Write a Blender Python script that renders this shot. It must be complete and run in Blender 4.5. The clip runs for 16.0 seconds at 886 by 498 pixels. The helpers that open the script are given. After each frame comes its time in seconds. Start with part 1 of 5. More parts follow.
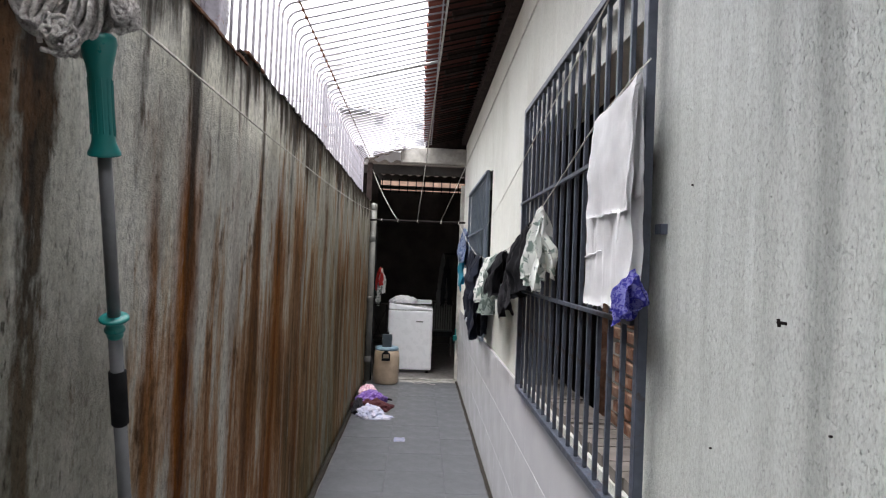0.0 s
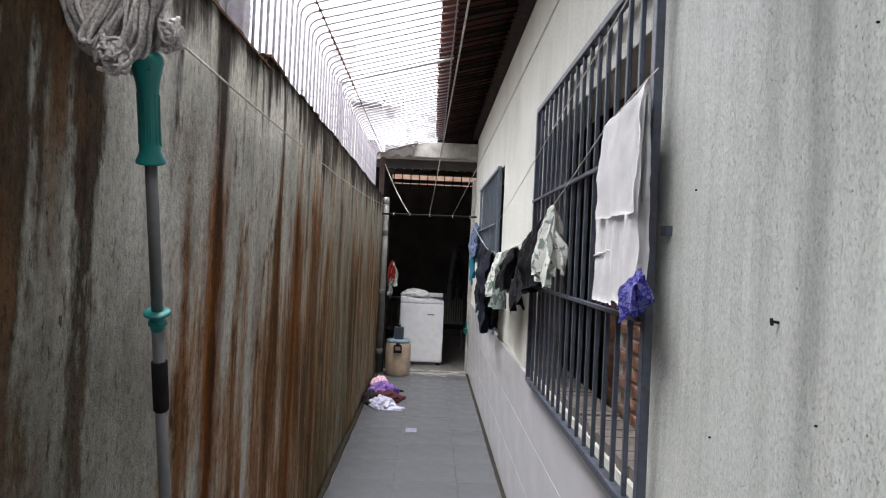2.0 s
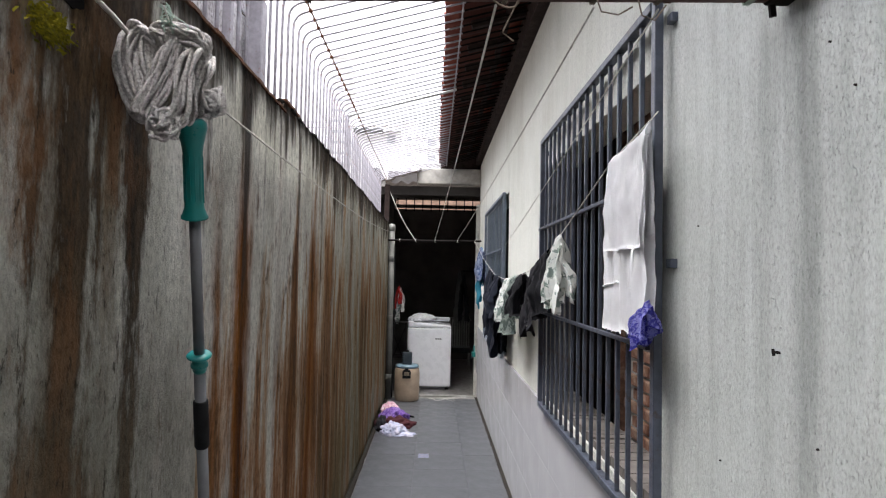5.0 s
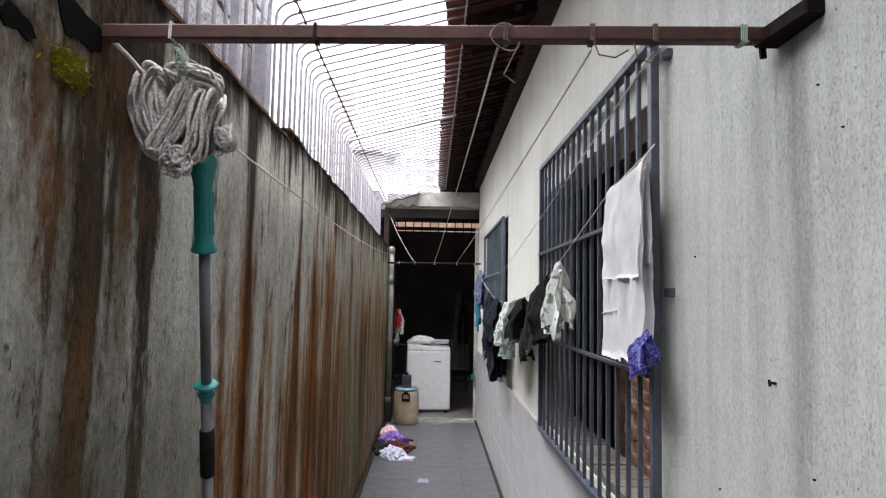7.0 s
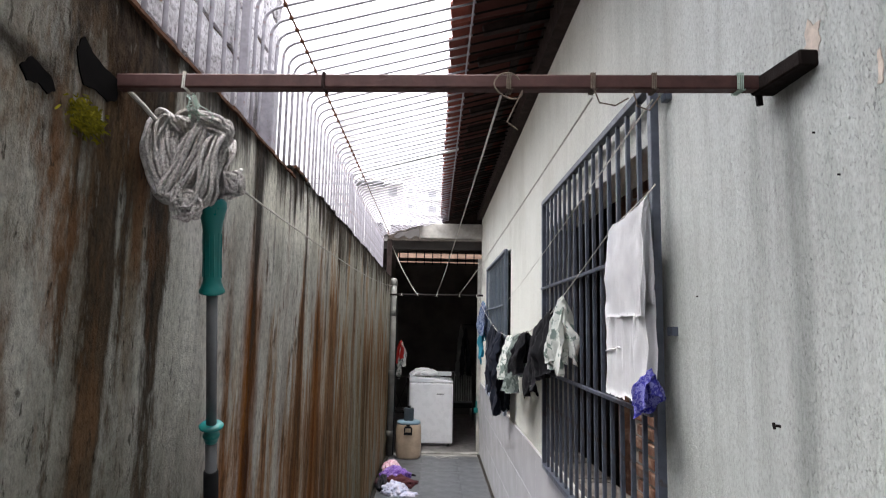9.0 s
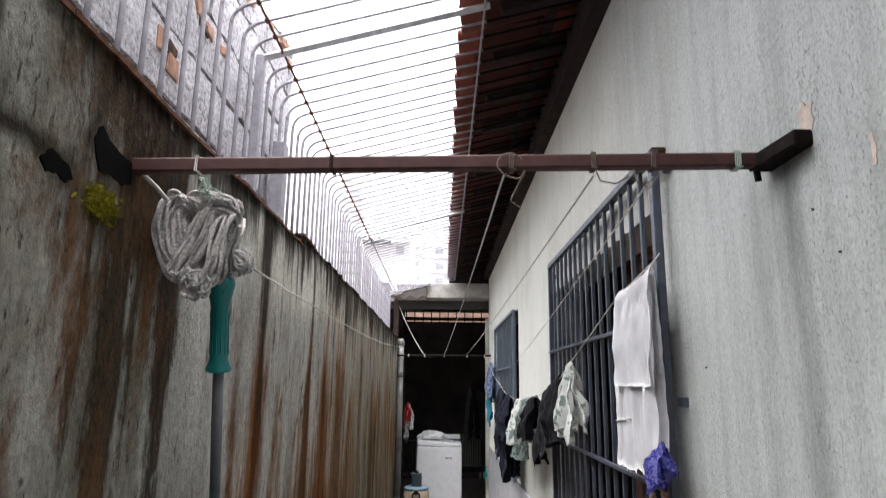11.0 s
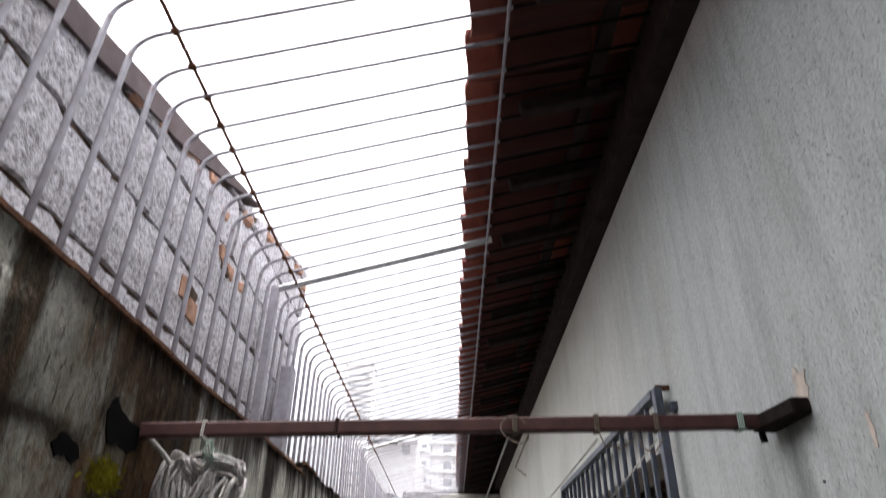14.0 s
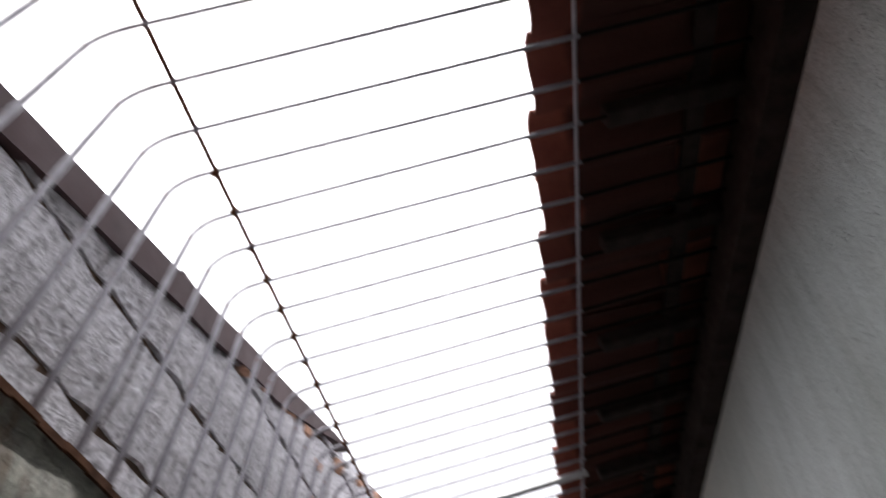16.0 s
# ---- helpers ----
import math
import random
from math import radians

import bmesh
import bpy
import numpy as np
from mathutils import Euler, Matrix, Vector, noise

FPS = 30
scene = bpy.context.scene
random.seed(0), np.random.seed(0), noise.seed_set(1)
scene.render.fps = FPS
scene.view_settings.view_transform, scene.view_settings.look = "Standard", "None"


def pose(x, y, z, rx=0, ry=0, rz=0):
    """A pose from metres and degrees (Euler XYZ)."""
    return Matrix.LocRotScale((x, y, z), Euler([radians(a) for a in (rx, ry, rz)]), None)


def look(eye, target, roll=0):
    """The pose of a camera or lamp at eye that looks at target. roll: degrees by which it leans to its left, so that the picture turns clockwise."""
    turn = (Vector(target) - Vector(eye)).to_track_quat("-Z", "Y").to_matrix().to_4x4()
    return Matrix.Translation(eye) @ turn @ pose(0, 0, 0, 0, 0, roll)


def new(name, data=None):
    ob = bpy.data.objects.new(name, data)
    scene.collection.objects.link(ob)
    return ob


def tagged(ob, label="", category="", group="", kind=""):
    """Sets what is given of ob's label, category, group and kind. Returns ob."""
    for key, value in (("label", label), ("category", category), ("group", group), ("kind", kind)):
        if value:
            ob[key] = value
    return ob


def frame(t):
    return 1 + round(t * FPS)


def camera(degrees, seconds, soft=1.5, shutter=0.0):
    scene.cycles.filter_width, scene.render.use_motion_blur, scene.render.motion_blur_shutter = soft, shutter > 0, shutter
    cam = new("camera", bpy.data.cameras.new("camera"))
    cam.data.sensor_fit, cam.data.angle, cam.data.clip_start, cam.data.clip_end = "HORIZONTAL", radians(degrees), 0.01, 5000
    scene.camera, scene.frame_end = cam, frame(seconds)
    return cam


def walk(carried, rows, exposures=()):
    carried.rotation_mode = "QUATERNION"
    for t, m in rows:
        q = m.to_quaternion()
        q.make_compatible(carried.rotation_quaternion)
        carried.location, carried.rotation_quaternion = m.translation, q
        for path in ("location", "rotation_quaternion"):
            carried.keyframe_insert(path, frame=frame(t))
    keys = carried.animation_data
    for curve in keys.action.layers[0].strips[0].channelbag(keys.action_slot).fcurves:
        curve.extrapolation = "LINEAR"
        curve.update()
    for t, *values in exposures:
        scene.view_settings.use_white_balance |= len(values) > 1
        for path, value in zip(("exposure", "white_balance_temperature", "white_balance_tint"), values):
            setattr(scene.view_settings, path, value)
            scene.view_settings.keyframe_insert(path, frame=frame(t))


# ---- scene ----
cam = camera(70.9, 16.0, soft=1.12, shutter=0.8)
PATH = [
    (0, (-0.035, 0.052, 1.62), (0.036, 2.05, 1.663), 2.3),
    (0.5, (-0.035, 0.029, 1.625), (0.014, 2.028, 1.66), 2.7),
    (1, (-0.033, 0.009, 1.629), (0.011, 2.009, 1.654), 3.2),
    (1.5, (-0.043, -0.013, 1.631), (-0.001, 1.986, 1.651), 2.9),
    (2, (-0.054, -0.037, 1.635), (-0.015, 1.963, 1.653), 2.6),
    (2.5, (-0.054, -0.054, 1.641), (-0.022, 1.945, 1.66), 2.4),
    (3, (-0.065, -0.073, 1.649), (-0.033, 1.926, 1.673), 1.7),
    (3.5, (-0.074, -0.088, 1.656), (-0.045, 1.911, 1.689), 1.4),
    (4, (-0.087, -0.104, 1.663), (-0.057, 1.895, 1.714), 1.2),
    (6.5, (-0.103, -0.161, 1.69), (-0.076, 1.835, 1.826), 1.1),
    (7, (-0.108, -0.167, 1.696), (-0.077, 1.827, 1.85), 1.1),
    (7.5, (-0.109, -0.174, 1.7), (-0.08, 1.818, 1.876), 1.2),
    (8, (-0.111, -0.179, 1.706), (-0.083, 1.811, 1.901), 1.2),
    (10.5, (-0.115, -0.2, 1.744), (-0.111, 1.765, 2.117), 0.8),
    (11, (-0.112, -0.205, 1.756), (-0.115, 1.749, 2.185), 0.7),
    (11.5, (-0.114, -0.213, 1.772), (-0.124, 1.72, 2.286), 0.7),
    (12, (-0.111, -0.222, 1.789), (-0.13, 1.683, 2.398), 0.6),
    (12.5, (-0.108, -0.234, 1.809), (-0.134, 1.636, 2.519), 0.8),
    (13, (-0.104, -0.247, 1.831), (-0.137, 1.585, 2.631), 0.7),
    (13.5, (-0.102, -0.263, 1.848), (-0.139, 1.525, 2.743), 1.1),
    (14, (-0.105, -0.29, 1.874), (-0.137, 1.444, 2.871), 0.7),
    (14.5, (-0.112, -0.326, 1.907), (-0.136, 1.333, 3.025), -0.0),
    (15, (-0.114, -0.353, 1.925), (-0.137, 1.205, 3.178), -0.5),
    (15.5, (-0.105, -0.385, 1.928), (-0.178, 1.057, 3.312), -0.3),
    (16, (-0.104, -0.412, 1.932), (-0.366, 0.89, 3.427), 3.3),
]
walk(cam, [(t, look(eye, target, roll)) for t, eye, target, roll in PATH],
     [(0, 2.58), (4, 2.58), (8, 2.57), (11, 2.5), (12.5, 2.35), (14, 2.08), (15, 1.9), (16, 1.65)])

# ---- world, sun, exposure ----
world = bpy.data.worlds.new("overcast_sky")
scene.world = world
world.use_nodes = True
wt = world.node_tree
wbg = wt.nodes["Background"]
wsky = wt.nodes.new("ShaderNodeTexSky")
wsky.sky_type, wsky.sun_disc = "NISHITA", False
wsky.sun_elevation, wsky.sun_rotation = radians(62), radians(-75)
wsky.dust_density, wsky.air_density = 4.0, 1.0
wmix = wt.nodes.new("ShaderNodeMix")
wmix.data_type = "RGBA"
wmix.inputs[0].default_value = 0.95
wco = wt.nodes.new("ShaderNodeTexCoord")
wsep = wt.nodes.new("ShaderNodeSeparateXYZ")
wramp = wt.nodes.new("ShaderNodeValToRGB")
wt.links.new(wco.outputs["Generated"], wsep.inputs[0])
wt.links.new(wsep.outputs[2], wramp.inputs[0])
wramp.color_ramp.elements[0].color = (0.05, 0.05, 0.052, 1)
wramp.color_ramp.elements[1].color = (1.18, 1.18, 1.23, 1)
for at, v in ((0.2, 0.16), (0.5, 0.46)):
    wramp.color_ramp.elements.new(at).color = (v, v, v * 1.04, 1)
wgain = wt.nodes.new("ShaderNodeMix")
wgain.data_type, wgain.blend_type = "RGBA", "MULTIPLY"
wgain.inputs[0].default_value = 1.0
wgain.inputs[7].default_value = (9.6, 9.5, 9.6, 1)
wt.links.new(wramp.outputs[0], wgain.inputs[6])
wt.links.new(wgain.outputs[2], wmix.inputs[7])
wt.links.new(wsky.outputs[0], wmix.inputs[6])
wt.links.new(wmix.outputs[2], wbg.inputs[0])
wbg.inputs[1].default_value = 0.15
sun = new("sun", bpy.data.lights.new("sun", "SUN"))
sun.data.energy, sun.data.angle, sun.data.color = 1.4, radians(40), (1.0, 0.98, 0.96)
sun.matrix_world = look((-2.0, 2, 10), (0, 3, 0))


# ---- materials ----
class Net:
    """A small builder for node materials."""

    def __init__(self, name, rough=0.6, metal=0.0):
        self.m = bpy.data.materials.new(name)
        self.m.use_nodes = True
        self.t = self.m.node_tree
        self.b = self.t.nodes["Principled BSDF"]
        self.b.inputs["Roughness"].default_value = rough
        self.b.inputs["Metallic"].default_value = metal
        self.co = self.t.nodes.new("ShaderNodeTexCoord").outputs["Object"]

    def wire(self, a, b):
        self.t.links.new(a, b)

    def noise(self, scale, stretch=(1, 1, 1), detail=6, rough=0.6, warp=0.0, offset=(0, 0, 0)):
        mp = self.t.nodes.new("ShaderNodeMapping")
        mp.inputs["Scale"].default_value = stretch
        mp.inputs["Location"].default_value = offset
        self.wire(self.co, mp.inputs[0])
        n = self.t.nodes.new("ShaderNodeTexNoise")
        n.inputs["Scale"].default_value, n.inputs["Detail"].default_value = scale, detail
        n.inputs["Roughness"].default_value, n.inputs["Distortion"].default_value = rough, warp
        self.wire(mp.outputs[0], n.inputs["Vector"])
        return n.outputs["Fac"]

    def ramp(self, fac, stops, mode="LINEAR"):
        r = self.t.nodes.new("ShaderNodeValToRGB")
        r.color_ramp.interpolation = mode
        e = r.color_ramp.elements
        while len(e) > 1:
            e.remove(e[0])
        for i, (p, c) in enumerate(stops):
            c = (c, c, c) if isinstance(c, (int, float)) else c
            s = e[0] if i == 0 else e.new(p)
            s.position, s.color = p, (*c, 1)
        self.wire(fac, r.inputs[0])
        return r.outputs[0]

    def mix(self, fac, a, b, how="MIX"):
        n = self.t.nodes.new("ShaderNodeMix")
        n.data_type, n.blend_type = "RGBA", how
        for v, s in ((fac, n.inputs[0]), (a, n.inputs[6]), (b, n.inputs[7])):
            if isinstance(v, tuple):
                s.default_value = (*v, 1)
            elif isinstance(v, (int, float)):
                s.default_value = v
            else:
                self.wire(v, s)
        return n.outputs[2]

    def math(self, how, a, b=0.0, clamp=False):
        n = self.t.nodes.new("ShaderNodeMath")
        n.operation, n.use_clamp = how, clamp
        for v, s in ((a, n.inputs[0]), (b, n.inputs[1])):
            if isinstance(v, (int, float)):
                s.default_value = v
            else:
                self.wire(v, s)
        return n.outputs[0]

    def axis(self, k):
        n = self.t.nodes.new("ShaderNodeSeparateXYZ")
        self.wire(self.co, n.inputs[0])
        return n.outputs[k]

    def random(self):
        return self.t.nodes.new("ShaderNodeObjectInfo").outputs["Random"]

    def island(self):
        return self.t.nodes.new("ShaderNodeNewGeometry").outputs["Random Per Island"]

    def colour(self, c):
        if isinstance(c, tuple):
            self.b.inputs["Base Color"].default_value = (*c, 1)
        else:
            self.wire(c, self.b.inputs["Base Color"])
        return self

    def rough(self, r):
        self.wire(r, self.b.inputs["Roughness"])
        return self

    def bump(self, h, strength=0.5, depth=0.01):
        n = self.t.nodes.new("ShaderNodeBump")
        n.inputs["Strength"].default_value, n.inputs["Distance"].default_value = strength, depth
        self.wire(h, n.inputs["Height"])
        self.wire(n.outputs[0], self.b.inputs["Normal"])
        return self


def paint(name, c, rough=0.5, metal=0.0, spread=0.25, scale=18, grain=0.1, rust=0.0, rust_c=(0.16, 0.06, 0.03)):
    """A plain coat with grime at two scales, and rust spots if wanted."""
    n = Net(name, rough, metal)
    if rough >= 0.75:
        n.b.inputs["Specular IOR Level"].default_value = 0.12
    dark = tuple(v * (1 - spread) for v in c)
    light = tuple(min(1, v * (1 + spread * 0.5)) for v in c)
    col = n.ramp(n.noise(scale, detail=8), [(0.3, dark), (0.7, light)])
    if rust:
        spots = n.ramp(n.noise(scale * 0.7, detail=9, rough=0.7, offset=(3, 1, 7)), [(0.62 - rust * 0.25, 0), (0.7 - rust * 0.2, 1)])
        col = n.mix(spots, col, rust_c)
    n.colour(col)
    n.rough(n.ramp(n.noise(scale * 2.1), [(0.3, max(0.05, rough - 0.12)), (0.7, min(1, rough + 0.15))]))
    if grain:
        n.bump(n.noise(scale * 7, detail=4), grain, 0.004)
    return n.m


def fabric(name, c, c2=None, scale=9.0, weave=420, cut=0.47):
    n = Net(name, 0.9)
    n.b.inputs["Sheen Weight"].default_value = 0.02
    n.b.inputs["Specular IOR Level"].default_value = 0.25
    lo = tuple(v * 0.87 for v in c)
    col = n.ramp(n.noise(scale, detail=5), [(0.35, lo), (0.65, c)])
    if c2:
        col = n.mix(n.ramp(n.noise(scale * 3.2, detail=3, warp=1.2), [(cut, 0), (cut + 0.06, 1)]), col, c2)
    n.colour(col)
    n.bump(n.noise(weave, detail=2), 0.25, 0.002)
    return n.m


# Old plaster with rust and soot that run down from its top.
def streaks(table):
    """Ramp stops for soft stripes along y, each (place, half width, strength)."""
    stops = []
    for y, half, v in table:
        stops += [((y - half) / 8, 0.0), (y / 8, v), ((y + half) / 8, 0.0)]
    return [(max(0, min(1, p)), v) for p, v in stops]


s = Net("stained_plaster", 0.85)
yy, zz = s.axis(1), s.axis(2)
zn = s.math("DIVIDE", zz, 2.4)


def swing(n, amount):
    return s.math("MULTIPLY", s.math("SUBTRACT", n, 0.5), amount)


def along(*shifts):
    """The place along the wall, 0 to 1 over eight metres, pushed sideways by noises."""
    v = yy
    for k in shifts:
        v = s.math("ADD", v, k)
    return s.math("DIVIDE", v, 8.0)


def eat(mask, wear, amount, cut, gain):
    """A soft mask whose edge is eaten by a noise."""
    return s.math("MULTIPLY", s.math("SUBTRACT", s.math("ADD", mask, swing(wear, amount)), cut), gain, True)


slow = s.noise(1.6, (1, 1.4, 0.55), detail=3)
curl = s.noise(5.0, (1, 1.5, 0.35), detail=6, rough=0.62)
crumble = s.noise(26, (1, 1.3, 0.45), detail=7, rough=0.7, offset=(0, 5, 1))
patchy = s.noise(4.2, (1, 1.5, 0.45), detail=8, rough=0.66, offset=(0, 18, 6))
drag = s.noise(1.0, (1, 4.2, 0.42), detail=6, rough=0.62, offset=(0, 31, 0))
thin = s.noise(1.0, (1, 15, 0.9), detail=6, rough=0.64, offset=(0, 12, 0))
hair = s.noise(1.0, (1, 48, 1.6), detail=4, rough=0.6, offset=(0, 2, 9))
lane = along(swing(slow, 0.16), swing(curl, 0.07), swing(hair, 0.02))
tight = along(swing(slow, 0.07), swing(curl, 0.07), swing(crumble, 0.018))
flat = along()

# the plaster itself: pale and mottled, greener and dirtier towards the street end
mott = s.noise(3.0, (1, 1.3, 0.7), detail=9, rough=0.64, offset=(0, 9, 2))
pale = s.ramp(mott, [(0.34, (0.54, 0.525, 0.465)), (0.45, (0.72, 0.71, 0.645)), (0.55, (0.80, 0.79, 0.73)), (0.66, (0.84, 0.83, 0.78))])
dirty = s.ramp(mott, [(0.34, (0.24, 0.23, 0.19)), (0.44, (0.47, 0.46, 0.395)), (0.54, (0.62, 0.61, 0.54)), (0.64, (0.74, 0.73, 0.655))])
col = s.mix(s.ramp(lane, [(1.16 / 8, 1.0), (1.36 / 8, 0.05), (3.0 / 8, 0.05), (5.0 / 8, 0.35), (1.0, 0.6)]), pale, dirty)
col = s.mix(s.math("MULTIPLY", s.ramp(thin, [(0.50, 0.0), (0.66, 0.30)]), s.ramp(zn, [(0.4, 0.5), (0.8, 1.0)])), col, (0.30, 0.29, 0.255))

# rust that spreads and darkens downwards along the far stretch
where = s.ramp(lane, [(1.5 / 8, 0.0), (1.72 / 8, 0.36), (1.86 / 8, 0.52), (2.0 / 8, 0.60), (2.14 / 8, 0.50), (2.5 / 8, 0.62), (3.2 / 8, 0.78), (4.2 / 8, 0.72), (5.5 / 8, 0.62), (1.0, 0.52)])
deep = s.ramp(zn, [(0.0, 0.50), (0.25, 0.62), (0.52, 0.62), (0.68, 0.44), (0.80, 0.24), (1.0, 0.16)])
rust = s.math("ADD", s.math("ADD", where, deep), s.math("ADD", swing(drag, 2.6), s.math("ADD", swing(thin, 0.9), s.math("ADD", s.math("ADD", swing(patchy, 0.9), swing(crumble, 0.3)), swing(hair, 0.3)))))
rust = s.math("MULTIPLY", s.math("SUBTRACT", rust, 0.93), s.ramp(lane, [(1.42 / 8, 0.0), (1.62 / 8, 1.5), (1.0, 1.5)]), True)
rust_c = s.ramp(rust, [(0.05, (0.52, 0.41, 0.26)), (0.28, (0.47, 0.26, 0.105)), (0.52, (0.36, 0.155, 0.048)), (0.80, (0.25, 0.100, 0.032)), (1.0, (0.125, 0.052, 0.019))])
col = s.mix(s.ramp(rust, [(0.0, 0.0), (0.20, 0.50), (0.5, 0.88), (1.0, 0.96)]), col, rust_c)
lime = s.ramp(s.noise(1.0, (1, 19, 0.7), detail=4, rough=0.55, offset=(0, 83, 4)), [(0.56, 0.0), (0.70, 0.42)])
col = s.mix(s.math("MULTIPLY", lime, s.ramp(flat, [(2.0 / 8, 0.2), (2.8 / 8, 1.0), (5.0 / 8, 1.0), (1.0, 0.5)])), col, (0.60, 0.585, 0.52))
olive = s.ramp(drag, [(0.46, 0.65), (0.62, 0.0)])
col = s.mix(s.math("MULTIPLY", olive, s.ramp(lane, [(2.9 / 8, 0.0), (4.4 / 8, 0.7), (1.0, 0.85)])), col, (0.20, 0.170, 0.082))

# single rust runs, thin where they start and broad below
run_m = s.ramp(tight, streaks([(1.705, 0.07, 0.8), (1.93, 0.15, 1.4), (2.42, 0.09, 0.6), (2.72, 0.08, 0.7), (3.12, 0.20, 1.1), (3.75, 0.14, 0.8), (4.6, 0.2, 0.8)]))
run_z = s.ramp(zn, [(0.0, 0.85), (0.50, 1.0), (0.72, 0.9), (0.84, 0.45), (0.93, 0.0)])
run_f = eat(s.math("MULTIPLY", run_m, run_z), s.mix(0.2, patchy, crumble), 1.9, 0.16, 1.15)
run_c = s.ramp(s.mix(0.5, thin, curl), [(0.36, (0.095, 0.032, 0.011)), (0.50, (0.22, 0.075, 0.018)), (0.62, (0.39, 0.155, 0.042))])
col = s.mix(run_f, col, run_c)

# brown-black weathered bands of the near stretch, flaking at their edges
tan_m = s.ramp(tight, streaks([(0.70, 0.12, 0.55), (0.90, 0.09, 0.85), (1.075, 0.06, 1.0), (1.30, 0.04, 0.25)]))
tan_f = eat(s.math("MULTIPLY", tan_m, s.ramp(zn, [(0.0, 0.6), (0.6, 0.7), (0.75, 1.0), (1.0, 1.1)])), s.mix(0.25, patchy, crumble), 2.6, 0.16, 1.6)
col = s.mix(s.math("MULTIPLY", tan_f, 0.85), col, s.ramp(thin, [(0.36, (0.115, 0.080, 0.045)), (0.62, (0.27, 0.20, 0.125))]))
band_m = s.ramp(tight, streaks([(0.52, 0.075, 1.3), (0.845, 0.028, 0.55), (0.965, 0.080, 1.35), (1.035, 0.022, 0.9), (1.185, 0.065, 1.15)]))
band_z = s.ramp(zn, [(0.0, 0.55), (0.56, 0.60), (0.68, 0.75), (0.76, 1.0), (0.95, 1.05)])
band_f = eat(eat(s.math("MULTIPLY", band_m, band_z), patchy, 2.2, 0.12, 1.5), crumble, 1.9, 0.10, 1.8)
col = s.mix(s.math("MULTIPLY", band_f, 0.93), col, s.ramp(s.mix(0.5, crumble, thin), [(0.38, (0.024, 0.016, 0.011)), (0.50, (0.064, 0.040, 0.023)), (0.64, (0.16, 0.100, 0.054))]))
zone = s.math("MULTIPLY", s.ramp(tight, [(0.66 / 8, 0.0), (0.74 / 8, 0.8), (0.85 / 8, 1.0), (1.09 / 8, 1.0), (1.22 / 8, 0.6), (1.36 / 8, 0.0)]), s.ramp(zn, [(0.76, 0.0), (0.84, 0.85), (0.92, 1.0)]))
zone = eat(zone, s.mix(0.4, patchy, crumble), 2.8, 0.36, 1.9)
col = s.mix(s.math("MULTIPLY", zone, 0.9), col, s.ramp(s.mix(0.5, crumble, thin), [(0.38, (0.036, 0.023, 0.014)), (0.50, (0.095, 0.058, 0.032)), (0.62, (0.23, 0.15, 0.085))]))
soot_m = s.ramp(tight, streaks([(1.155, 0.045, 0.9), (1.60, 0.018, 0.45), (1.945, 0.050, 1.2), (2.16, 0.025, 0.6), (2.75, 0.05, 0.7), (3.35, 0.06, 0.6), (4.1, 0.07, 0.6), (5.2, 0.09, 0.6)]))
soot_z = s.ramp(zn, [(0.30, 0.30), (0.62, 0.42), (0.76, 0.62), (0.84, 1.0)])
soot_f = eat(s.math("MULTIPLY", soot_m, soot_z), s.mix(0.25, patchy, crumble), 1.9, 0.14, 2.0)
col = s.mix(s.math("MULTIPLY", soot_f, 0.9), col, (0.030, 0.023, 0.018))
brown = s.ramp(patchy, [(0.52, 0.0), (0.62, 0.75)])
col = s.mix(s.math("MULTIPLY", brown, s.ramp(flat, [(1.1 / 8, 1.0), (1.3 / 8, 0.15), (1.0, 0.1)])), col, (0.26, 0.135, 0.068))

# rim and the drips that hang from it, the crack, algae low down, chips
drips = s.math("ADD", zn, s.math("ADD", swing(thin, 0.30), s.math("ADD", swing(patchy, 0.34), swing(slow, 0.16))))
rim = s.ramp(drips, [(0.895, 0.0), (0.950, 0.80), (1.0, 0.96)])
rim = s.math("MULTIPLY", rim, s.ramp(flat, [(0.74 / 8, 0.35), (0.90 / 8, 1.0)]))
col = s.mix(rim, col, s.ramp(crumble, [(0.4, (0.020, 0.015, 0.012)), (0.62, (0.085, 0.062, 0.045))]))
scuff = s.ramp(s.noise(7.5, (1, 2.2, 0.6), detail=6, rough=0.65, offset=(0, 3.3, 1)), [(0.60, 0.0), (0.66, 0.85)])
col = s.mix(s.math("MULTIPLY", scuff, s.ramp(zn, [(0.80, 0.0), (0.86, 0.8)]), True), col, (0.035, 0.030, 0.026))
crack = s.ramp(s.math("DIVIDE", s.math("ADD", zz, swing(s.noise(5, detail=7, rough=0.65), 0.07)), 3.0), [(2.075 / 3, 0.0), (2.098 / 3, 1.0), (2.112 / 3, 1.0), (2.135 / 3, 0.0)])
col = s.mix(s.math("MULTIPLY", crack, s.ramp(flat, [(0.74 / 8, 0.9), (0.80 / 8, 0.0)])), col, (0.030, 0.023, 0.017))
algae = s.ramp(s.noise(1.3, (1, 1, 0.5), detail=6, offset=(5, 0, 0)), [(0.46, 0.0), (0.62, 0.6)])
col = s.mix(s.math("MULTIPLY", algae, s.ramp(zn, [(0.1, 0.9), (0.5, 0.45), (0.72, 0.05)]), True), col, (0.135, 0.130, 0.072))
grime = s.math("MULTIPLY", s.ramp(zn, [(0.0, 0.85), (0.55, 0.75), (0.68, 0.0)]), s.ramp(lane, [(1.25 / 8, 1.0), (1.62 / 8, 0.0)]))
